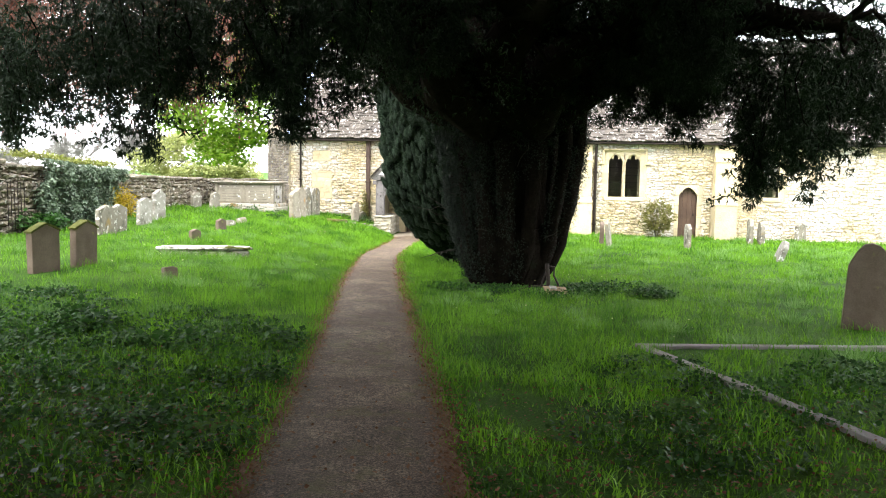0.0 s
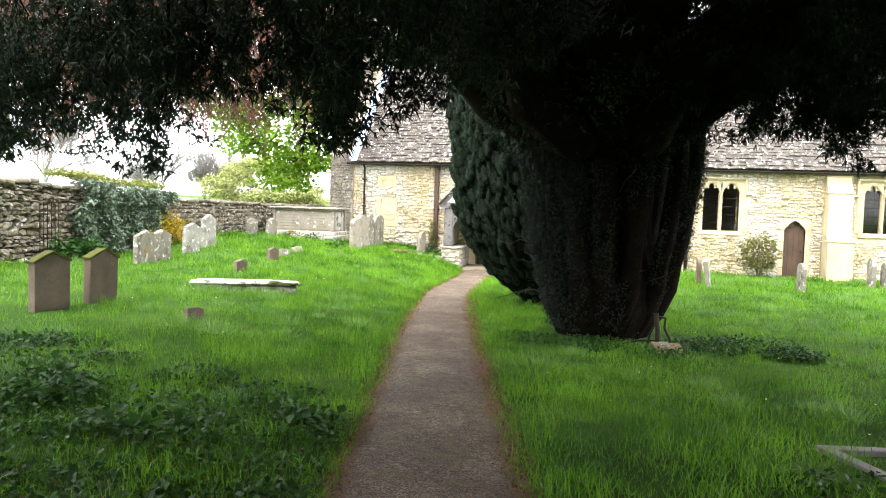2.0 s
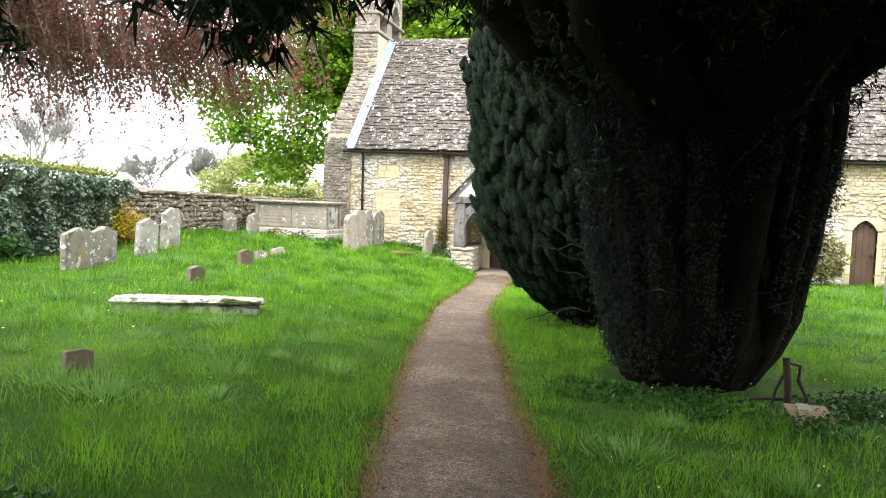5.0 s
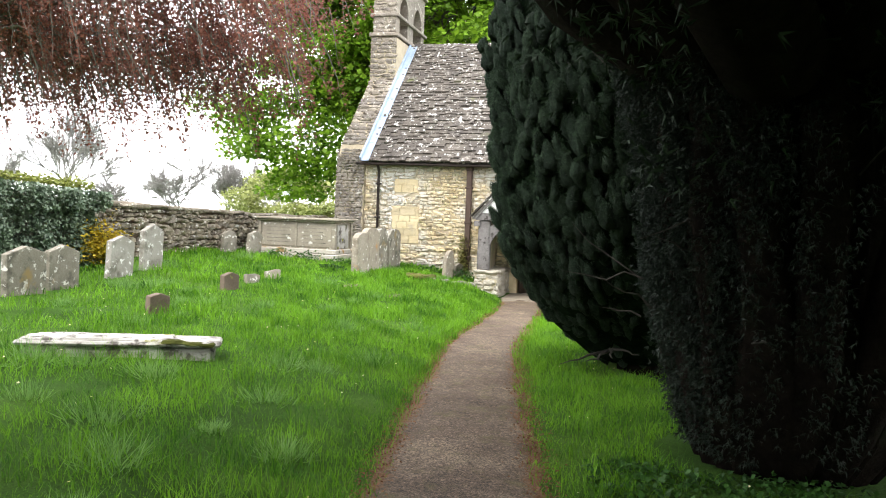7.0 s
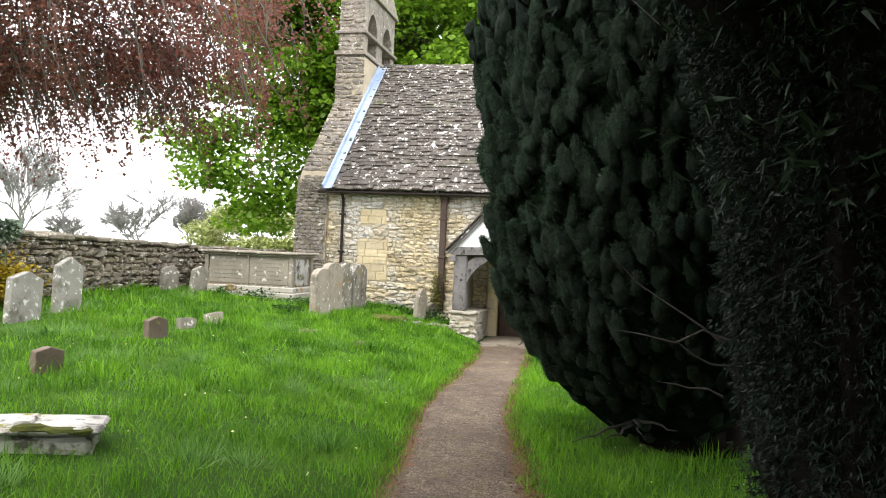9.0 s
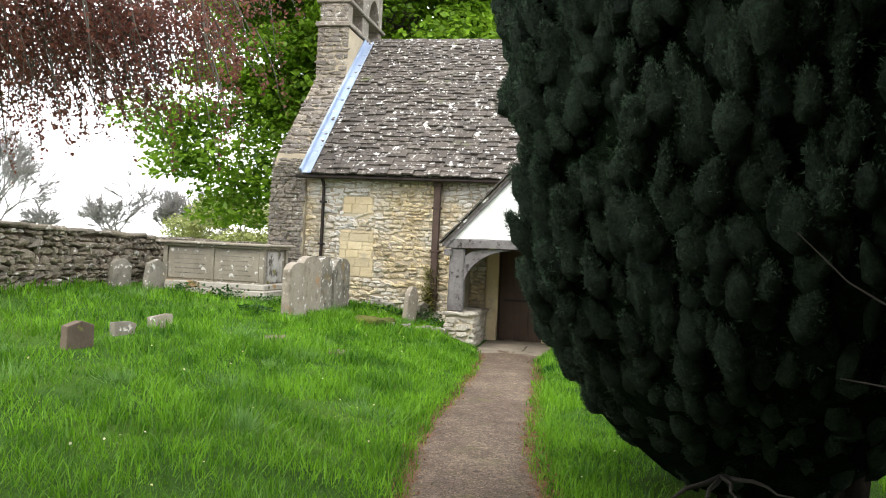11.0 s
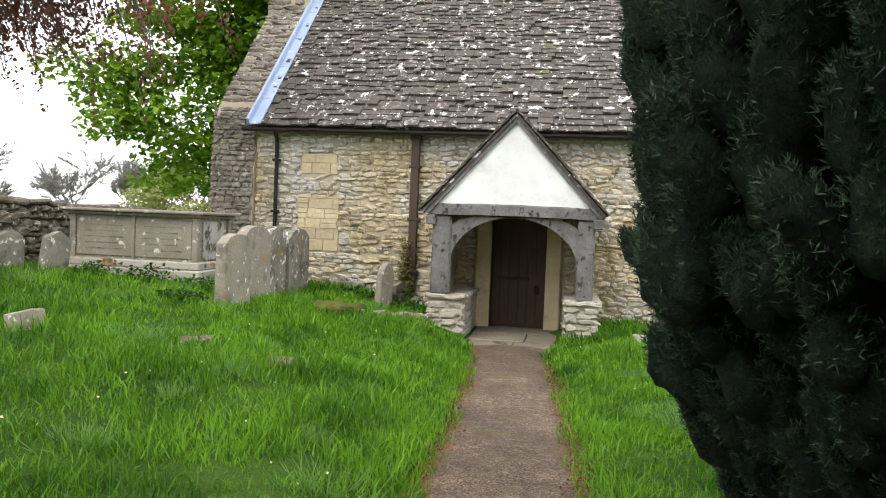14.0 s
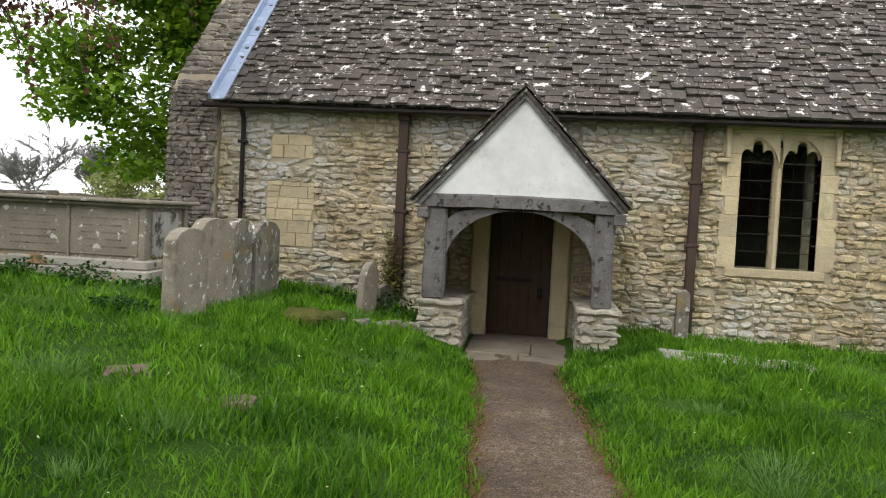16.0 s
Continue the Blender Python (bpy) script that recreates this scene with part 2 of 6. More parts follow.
def lawn_material():
    m, n, l, p = nodes_of("lawn_soil_and_moss")
    co = n.new("ShaderNodeNewGeometry").outputs["Position"]
    a = noise_node(n, l, 0.7, 5, 0.6, co)
    r = ramp_node(n, [(0.3, (0.03, 0.075, 0.012)), (0.5, (0.055, 0.13, 0.018)), (0.7, (0.1, 0.19, 0.03))])
    l.new(a.outputs[0], r.inputs[0])
    f = noise_node(n, l, 55, 6, 0.75, co)
    g = ramp_node(n, [(0.3, (0.35, 0.35, 0.35)), (0.7, (1.35, 1.3, 1.2))])
    l.new(f.outputs[0], g.inputs[0])
    l.new(mixed(n, l, 1.0, r.outputs[0], g.outputs[0], "MULTIPLY"), p.inputs["Base Color"])
    p.inputs["Roughness"].default_value = 0.95
    p.inputs["Specular IOR Level"].default_value = 0.1
    b = n.new("ShaderNodeBump")
    b.inputs["Strength"].default_value, b.inputs["Distance"].default_value = 1.0, 0.03
    l.new(f.outputs[0], b.inputs["Height"])
    l.new(b.outputs[0], p.inputs["Normal"])
    return m


def path_material():
    m, n, l, p = nodes_of("worn_tarmac_path")
    co = n.new("ShaderNodeNewGeometry").outputs["Position"]
    a = noise_node(n, l, 1.3, 6, 0.65, co)
    r = ramp_node(n, [(0.3, (0.07, 0.05, 0.035)), (0.5, (0.11, 0.081, 0.059)), (0.68, (0.175, 0.136, 0.1))])
    l.new(a.outputs[0], r.inputs[0])
    f = noise_node(n, l, 60, 4, 0.85, co)
    g = ramp_node(n, [(0.4, (0.2, 0.19, 0.18)), (0.52, (1.0, 0.98, 0.96)), (0.64, (2.3, 2.2, 2.1))])
    l.new(f.outputs[0], g.inputs[0])
    col = mixed(n, l, 1.0, r.outputs[0], g.outputs[0], "MULTIPLY")
    c2 = noise_node(n, l, 14, 6, 0.75, co)
    g2 = ramp_node(n, [(0.35, (0.55, 0.53, 0.5)), (0.65, (1.35, 1.33, 1.3))])
    l.new(c2.outputs[0], g2.inputs[0])
    col = mixed(n, l, 1.0, col, g2.outputs[0], "MULTIPLY")
    ms = noise_node(n, l, 3.2, 8, 0.75, co)
    mr = ramp_node(n, [(0.52, (0, 0, 0)), (0.64, (0.55, 0.55, 0.55))])
    l.new(ms.outputs[0], mr.inputs[0])
    col = mixed(n, l, mr.outputs[0], col, (0.11, 0.1, 0.035))
    uv = n.new("ShaderNodeUVMap")
    sep = n.new("ShaderNodeSeparateXYZ")
    l.new(uv.outputs[0], sep.inputs[0])
    e = noise_node(n, l, 5, 5, 0.7, co)
    add = n.new("ShaderNodeMath")
    add.operation = "MULTIPLY_ADD"
    add.inputs[1].default_value = 0.75
    l.new(e.outputs[0], add.inputs[0])
    l.new(sep.outputs[0], add.inputs[2])
    er = ramp_node(n, [(1.02, (0, 0, 0)), (1.0, (1, 1, 1))])
    er.color_ramp.elements[0].position, er.color_ramp.elements[1].position = 0.9, 1.0
    half = n.new("ShaderNodeMath")
    half.operation = "MULTIPLY"
    half.inputs[1].default_value = 0.8
    l.new(add.outputs[0], half.inputs[0])
    l.new(half.outputs[0], er.inputs[0])
    litter = ramp_node(n, [(0.3, (0.07, 0.035, 0.018)), (0.7, (0.22, 0.115, 0.055))])
    l.new(f.outputs[0], litter.inputs[0])
    l.new(mixed(n, l, er.outputs[0], col, litter.outputs[0]), p.inputs["Base Color"])
    p.inputs["Roughness"].default_value = 0.8
    p.inputs["Specular IOR Level"].default_value = 0.35
    b = n.new("ShaderNodeBump")
    b.inputs["Strength"].default_value, b.inputs["Distance"].default_value = 0.8, 0.012
    l.new(f.outputs[0], b.inputs["Height"])
    l.new(b.outputs[0], p.inputs["Normal"])
    return m


def glass_material():
    m, n, l, p = nodes_of("leaded_glass")
    p.inputs["Base Color"].default_value = (0.75, 0.8, 0.78, 1)
    p.inputs["Roughness"].default_value = 0.06
    p.inputs["Transmission Weight"].default_value = 1.0
    p.inputs["IOR"].default_value = 1.3
    return m


M["lawn"], M["path"], M["glass"] = lawn_material(), path_material(), glass_material()


# ---- builders ----
def mesh_of(name, verts, faces, material):
    me = bpy.data.meshes.new(name)
    if isinstance(faces, np.ndarray):
        k = faces.shape[1]
        me.vertices.add(len(verts))
        me.vertices.foreach_set("co", np.asarray(verts, np.float32).ravel())
        me.loops.add(faces.size)
        me.loops.foreach_set("vertex_index", faces.astype(np.int32).ravel())
        me.polygons.add(len(faces))
        me.polygons.foreach_set("loop_start", np.arange(0, faces.size, k, dtype=np.int32))
        me.update(calc_edges=True)
        me.validate()
    else:
        me.from_pydata([tuple(v) for v in verts], [], faces)
    if material:
        me.materials.append(material)
    return me


def part(name, bm, material, parent, label=""):
    """One mesh object under a thing or part; bm is a bmesh or a mesh."""
    if isinstance(bm, bmesh.types.BMesh):
        me = bpy.data.meshes.new(name)
        bm.to_mesh(me)
        bm.free()
        me.materials.append(material)
    else:
        me = bm
    ob = new(name, me)
    if parent:
        ob.parent = parent
    return tagged(ob, label)


def boxes(*specs, bevel=0.0, segs=1):
    """A bmesh of boxes (x0, x1, y0, y1, z0, z1)."""
    bm = bmesh.new()
    for x0, x1, y0, y1, z0, z1 in specs:
        g = bmesh.ops.create_cube(bm, size=1)["verts"]
        for v in g:
            v.co = (x0 + (v.co.x + 0.5) * (x1 - x0), y0 + (v.co.y + 0.5) * (y1 - y0), z0 + (v.co.z + 0.5) * (z1 - z0))
    if bevel:
        bmesh.ops.bevel(bm, geom=bm.edges[:], offset=bevel, segments=segs, affect="EDGES", profile=0.5)
    return bm


def prism(outline, depth, bevel=0.0, axis="y"):
    """A polygon in x, z pushed through y by depth (axis 'y'), or a polygon in y, z through x."""
    bm = bmesh.new()
    a = [bm.verts.new((u, 0, v) if axis == "y" else (0, u, v)) for u, v in outline]
    f = bm.faces.new(a)
    r = bmesh.ops.extrude_face_region(bm, geom=[f])
    move = (0, depth, 0) if axis == "y" else (depth, 0, 0)
    bmesh.ops.translate(bm, verts=[v for v in r["geom"] if isinstance(v, bmesh.types.BMVert)], vec=move)
    bmesh.ops.recalc_face_normals(bm, faces=bm.faces[:])
    if bevel:
        bmesh.ops.bevel(bm, geom=bm.edges[:], offset=bevel, segments=2, affect="EDGES", profile=0.5)
    return bm


def worn(bm, amount, scale=5.0, cuts=6):
    """Cuts a block up and wears its faces and edges."""
    bmesh.ops.subdivide_edges(bm, edges=[e for e in bm.edges if e.calc_length() > 0.05], cuts=cuts, use_grid_fill=True)
    for v in bm.verts:
        v.co += noise.noise_vector(v.co * scale) * amount + noise.noise_vector(v.co * scale * 3.7) * amount * 0.4
    return bm


def moved(bm, m):
    bmesh.ops.transform(bm, matrix=m, verts=bm.verts[:])
    return bm


def rough_up(bm, amount, scale=3.0):
    for v in bm.verts:
        v.co += noise.noise_vector(v.co * scale) * amount
    return bm


def tube_arrays(points, radii, sides=8, wob=0.0, seed=0):
    """A tapered tube along points, as vertex and quad arrays."""
    pts = [Vector(p) for p in points]
    verts, faces = [], []
    side = Vector((1, 0.3, 0.1))
    for i, p in enumerate(pts):
        d = (pts[min(i + 1, len(pts) - 1)] - pts[max(i - 1, 0)]).normalized()
        u = d.cross(side)
        u = (u if u.length > 0.1 else d.cross(Vector((0, 1, 0)))).normalized()
        w = d.cross(u)
        for k in range(sides):
            a = 2 * math.pi * k / sides
            r = radii[i] * (1 + wob * noise.noise(Vector((math.cos(a) * 1.7, math.sin(a) * 1.7 + seed, i * 0.35))))
            verts.append(p + (u * math.cos(a) + w * math.sin(a)) * r)
        if i:
            b = (i - 1) * sides
            faces += [(b + k, b + (k + 1) % sides, b + sides + (k + 1) % sides, b + sides + k) for k in range(sides)]
    return verts, faces


def tubes(name, lines, material, sides=6, wob=0.15):
    """One mesh of several tubes: lines of (points, radii)."""
    verts, faces = [], []
    for i, (pts, rad) in enumerate(lines):
        v, f = tube_arrays(pts, rad, sides, wob, i * 3.1)
        o = len(verts)
        verts += v
        faces += [tuple(o + k for k in q) for q in f]
    me = mesh_of(name, verts, faces, material)
    me.shade_smooth()
    return me


def unit(a):
    return a / np.maximum(1e-9, np.linalg.norm(a, axis=1, keepdims=True))


def sprays(name, pos, way, length, width, count, spread, material, rng):
    """Needle sprays: at each place, count narrow triangles fanned about the direction way."""
    n = len(pos)
    p = np.repeat(pos, count, 0)
    d = unit(np.repeat(way, count, 0) + rng.normal(0, spread, (n * count, 3)))
    s = unit(np.cross(d, rng.normal(0, 1, (n * count, 3))))
    ln = (np.repeat(np.broadcast_to(length, n), count) * rng.uniform(0.55, 1.15, n * count))[:, None]
    w = np.broadcast_to(width, n).repeat(count)[:, None]
    v = np.stack([p - s * w * 0.5, p + s * w * 0.5, p + d * ln + s * w * 0.12], 1).reshape(-1, 3)
    return mesh_of(name, v, np.arange(len(v)).reshape(-1, 3), material)


def leaves(name, pos, size, material, rng, droop=0.4, flat=0.5):
    """Broad leaves: folded diamonds of two triangles, lying mostly level and drooping at the tip."""
    n = len(pos)
    d = rng.normal(0, 1, (n, 3))
    d[:, 2] = d[:, 2] * flat - droop
    d = unit(d)
    s = unit(np.cross(d, np.array([0, 0, 1.0]) + rng.normal(0, 0.45, (n, 3))))
    sz = (np.broadcast_to(size, n) * rng.uniform(0.6, 1.25, n))[:, None]
    up = np.cross(s, d)
    mid = pos + d * sz * 0.45
    v = np.stack([pos, mid + s * sz * 0.42 + up * sz * 0.1, pos + d * sz, mid - s * sz * 0.42 + up * sz * 0.1], 1).reshape(-1, 3)
    b = np.arange(n)[:, None] * 4
    f = np.concatenate([b + np.array([[0, 1, 2]]), b + np.array([[0, 2, 3]])], 0)
    return mesh_of(name, v, f, material)


PATH_LINE = [(-6, 0.8), (-4, 0.4), (0, -0.25), (4, -0.98), (6, -1.35), (10, -2.19), (13.4, -2.9), (16, -3.4), (19, -3.92), (20.5, -4.07), (22, -4.13), (24.2, -4.27), (27.5, -4.55), (30, -4.6)]
PY, PX = np.array([a for a, b in PATH_LINE]), np.array([b for a, b in PATH_LINE])


def path_x(y):
    return np.interp(y, PY, PX)


def half_width(y):
    return np.interp(y, [0, 6, 12, 24, 26.5, 28], [0.6, 0.61, 0.54, 0.49, 0.52, 0.75])


def ground_z(x, y):
    """The churchyard's height: it falls gently to the church, banked up west of the path."""
    x, y = np.asarray(x, float), np.asarray(y, float)
    yc = np.clip(y, -20, 45)
    d = x - path_x(yc)
    w, e = np.maximum(0, -d - 0.5), np.maximum(0, d - 0.5)
    a = np.interp(yc, [0, 7, 14, 18, 23, 27, 40], [0, 0.1, 0.42, 0.52, 0.75, 0.85, 0.9])
    k = np.interp(yc, [19, 24], [0, 0.04])
    b = np.interp(yc, [0, 4, 18, 22, 28], [0, -0.07, -0.07, 0.05, 0.3])
    far = np.clip((np.hypot(x, y - 15) - 40) / 60, 0, 1)
    return (-0.0225 * yc + a * (1 - np.exp(-w / 2.2)) + k * np.clip(w - 3, 0, 6) + b * (1 - np.exp(-e / 0.6)) * np.exp(-e / 9)) * (1 - far) - 0.6 * far


def gz(x, y):
    return float(ground_z(x, y))


# ---- ground and path ----
def build_ground():
    def axis(lo, hi, step, far):
        inner = np.arange(lo, hi + 1e-6, step)
        out = [lo - far * q ** 2.2 for q in np.linspace(1, 0.12, 10)], [hi + far * q ** 2.2 for q in np.linspace(0.12, 1, 10)]
        return np.concatenate([out[0], inner, out[1]])

    xs, ys = axis(-16, 13, 0.22, 700), axis(-7, 31, 0.22, 700)
    gx, gy = np.meshgrid(xs, ys)
    z = ground_z(gx, gy)
    near = (np.hypot(gx, gy - 14) < 45)
    bumps = np.array([noise.noise(Vector((a * 0.9, b * 0.9, 0))) + 0.5 * noise.noise(Vector((a * 2.7, b * 2.7, 5))) for a, b in zip(gx.ravel(), gy.ravel())]).reshape(gx.shape)
    off = np.abs(gx - path_x(gy)) - half_width(gy)
    on_path = (gy < 29) & (gy > -8)
    z = z + near * bumps * 0.03 * np.where(on_path, np.clip(off * 2, 0, 1), 1)
    z = z - np.where(on_path, 0.05 * np.clip(1 - np.maximum(0, off) * 6, 0, 1), 0)
    v = np.stack([gx, gy, z], -1).reshape(-1, 3)
    w = len(xs)
    i = (np.arange(len(ys) - 1)[:, None] * w + np.arange(w - 1)[None]).ravel()
    me = mesh_of("ground", v, np.stack([i, i + 1, i + w + 1, i + w], 1), M["lawn"])
    me.shade_smooth()
    tagged(new("ground", me), "churchyard ground under long rough grass", "ground", kind="structure")


def build_path():
    ys = np.arange(-6, 28.3, 0.12)
    us = np.linspace(-1, 1, 15)
    verts, uv = [], []
    for y in ys:
        for u in us:
            rag = 0.09 * noise.noise(Vector((y * 1.3, u * 0.5, 3))) + 0.05 * noise.noise(Vector((y * 4.1, u, 8)))
            x = path_x(y) + u * (half_width(y) + 0.06 + rag)
            verts.append((x, y, -0.0225 * y + 0.004 + 0.02 * (1 - u * u) - 0.03 * abs(u) ** 6 + 0.008 * noise.noise(Vector((x * 3, y * 3, 1)))))
            uv.append((abs(u), y))
    w = len(us)
    faces = [(r * w + k, r * w + k + 1, (r + 1) * w + k + 1, (r + 1) * w + k) for r in range(len(ys) - 1) for k in range(w - 1)]
    me = mesh_of("path", verts, faces, M["path"])
    lay = me.uv_layers.new(name="UVMap")
    for lp in me.loops:
        lay.data[lp.index].uv = uv[lp.vertex_index]
    me.shade_smooth()
    tagged(new("path", me), "narrow worn tarmac path edged with brown needles", "path", kind="structure")


build_ground()
build_path()


# ---- stonework ----
def courses(u0, u1, v0, v1, heights, widths, rng, blocked=()):
    """Stones (u, v, w, h) laid in wavering courses, leaving out those that touch a blocked rectangle."""
    out, v = [], v0
    while v < v1 - 0.02:
        h = min(rng.uniform(*heights), v1 - v)
        u = u0 - rng.uniform(0, widths[0])
        while u < u1:
            w = rng.uniform(*widths) * (0.7 + 0.6 * rng.random())
            a, b = max(u, u0), min(u + w, u1)
            if b - a > 0.05:
                cuts = [q for q in blocked if q[0] < b - 0.01 and q[1] > a + 0.01 and q[2] < v + h - 0.01 and q[3] > v + 0.01]
                for q in cuts:
                    if q[0] > a + 0.06:
                        b = min(b, q[0])
                    elif q[1] < b - 0.06:
                        a = max(a, q[1])
                    else:
                        b = a
                if b - a > 0.05:
                    if h > heights[1] * 0.8 and rng.random() < 0.25:
                        out += [(a, v, b - a, h * 0.5), (a, v + h * 0.5, b - a, h * 0.5)]
                    else:
                        out.append((a, v, b - a, h))
            u += w
        v += h
    return out


def stone_shape(rng, gap=0.03, bulge=0.3):
    """A unit stone in u, v, with its face towards -y: a ragged back ring, a shoulder ring and a pillowed face."""
    ring = np.array([(0.06, 0.08), (0.5, -0.02), (0.94, 0.08), (1.02, 0.5), (0.94, 0.92), (0.5, 1.02), (0.06, 0.92), (-0.02, 0.5)], float)
    ring = ring * (1 - 2 * gap) + gap + rng.normal(0, 0.1, ring.shape)
    mid = 0.5 + (ring - 0.5) * 0.92 + rng.normal(0, 0.02, ring.shape)
    face = 0.5 + (ring - 0.5) * 0.62 + rng.normal(0, 0.075, ring.shape)
    tilt = rng.normal(0, 0.32, 2)
    v = [(a, 0.0, b) for a, b in ring] + [(a, -0.5 - 0.15 * rng.random(), b) for a, b in mid]
    v += [(a, -0.92 + tilt[0] * (a - 0.5) + tilt[1] * (b - 0.5) - bulge * 0.3 * rng.random(), b) for a, b in face]
    f = [(k, (k + 1) % 8, 8 + (k + 1) % 8, 8 + k) for k in range(8)] + [(8 + k, 8 + (k + 1) % 8, 16 + (k + 1) % 8, 16 + k) for k in range(8)] + [tuple(range(16, 24))]
    return np.array(v), [tuple(q) for q in f]


def lay_stones(stones, place, depth, near, parent, mat_near, mat_rest, name, seed, limit=300):
    """Lays stones on a face: place(u, v) gives the world matrix of the face; those for which near() holds are pieces of their own."""
    rng = np.random.default_rng(seed)
    shapes = [stone_shape(rng) for _ in range(10)]
    meshes = []
    for v, f in shapes:
        me = mesh_of(name, v, f, mat_near)
        me.shade_smooth()
        me.set_sharp_from_angle(angle=radians(42))
        meshes.append(me)
    verts, faces, made = [], [], 0
    for u, v, w, h in stones:
        k = int(rng.integers(10))
        m = place(u, v) @ Matrix.Diagonal((w, depth * rng.uniform(0.5, 1.4), h, 1))
        if made < limit and near(u, v):
            ob = new(name, meshes[k])
            ob.parent = parent
            ob.matrix_basis = m
            made += 1
        else:
            sv, sf = shapes[k]
            o = len(verts)
            verts += [m @ Vector(q) for q in sv]
            faces += [tuple(o + q for q in f) for f in sf]
    if verts:
        me = mesh_of(name + "s", verts, faces, mat_rest)
        me.shade_smooth()
        me.set_sharp_from_angle(angle=radians(42))
        tagged(part(name + "_field", me, mat_rest, parent), kind="stuff")


# ---- the church ----
WALL_Y, EAVE_Y, EAVE_Z, RIDGE_Y, RIDGE_Z = 29.6, 29.25, 2.9, 33.6, 6.98
WEST, EAST = -10.45, 14.0
DOOR = (-5.08, -4.1, -0.68, 1.5)
WINDOWS = [(-1.36, -0.2, 0.68, 2.62), (2.42, 3.54, 0.88, 2.42), (7.28, 8.4, 0.95, 2.45)]
PRIEST = (4.96, 5.6, -0.66, 1.28)

church = tagged(new("church"), "small limestone parish church with stone slate roof", "church")
church.location = (0, 0, 0)


def pierced(x0, x1, z0, z1, holes, y, depth):
    """One slab in x, z with rectangular openings through it."""
    xs = sorted({x0, x1, *[q for h in holes for q in h[:2]]})
    zs = sorted({z0, z1, *[max(z0, q) for h in holes for q in h[2:]]})
    bm = bmesh.new()
    grid = {(i, k): bm.verts.new((x, y, z)) for i, x in enumerate(xs) for k, z in enumerate(zs)}
    cells = []
    for i in range(len(xs) - 1):
        for k in range(len(zs) - 1):
            cx, cz = (xs[i] + xs[i + 1]) / 2, (zs[k] + zs[k + 1]) / 2
            if not any(a < cx < b and c < cz < d for a, b, c, d in holes):
                cells.append(bm.faces.new((grid[i, k], grid[i + 1, k], grid[i + 1, k + 1], grid[i, k + 1])))
    r = bmesh.ops.extrude_face_region(bm, geom=cells, use_keep_orig=True)
    bmesh.ops.translate(bm, verts=[v for v in r["geom"] if isinstance(v, bmesh.types.BMVert)], vec=(0, depth, 0))
    bmesh.ops.delete(bm, geom=[v for v in bm.verts if not v.link_faces], context="VERTS")
    bmesh.ops.recalc_face_normals(bm, faces=bm.faces[:])
    return bm


def build_walls():
    holes = [DOOR, PRIEST, *WINDOWS]
    top = EAVE_Z - 0.02
    south = part("south_wall", pierced(WEST + 0.85, EAST, -1.2, top, holes, WALL_Y, 0.7), M["mortar"], church, "rough limestone rubble wall with yellow patches")
    ny = 2 * RIDGE_Y - WALL_Y
    part("north_wall", boxes((WEST + 0.85, -1.9, ny - 0.7, ny, -1.2, top), (-1.9, -0.7, ny - 0.7, ny, -1.2, 0.7), (-1.9, -0.7, ny - 0.7, ny, 2.4, top), (-0.7, EAST, ny - 0.7, ny, -1.2, top)), M["mortar"], church)
    part("east_wall", prism([(WALL_Y + 0.7, -1.2), (ny - 0.7, -1.2), (ny - 0.7, EAVE_Z), (RIDGE_Y, RIDGE_Z - 0.3), (WALL_Y + 0.7, EAVE_Z)], 0.6, axis="x"), M["mortar"], church).location.x = EAST - 0.6
    part("floor", boxes((WEST + 0.5, EAST, WALL_Y + 0.7, ny - 0.7, -1.2, -0.6)), M["flag"], church)
    return south


south_wall = build_walls()


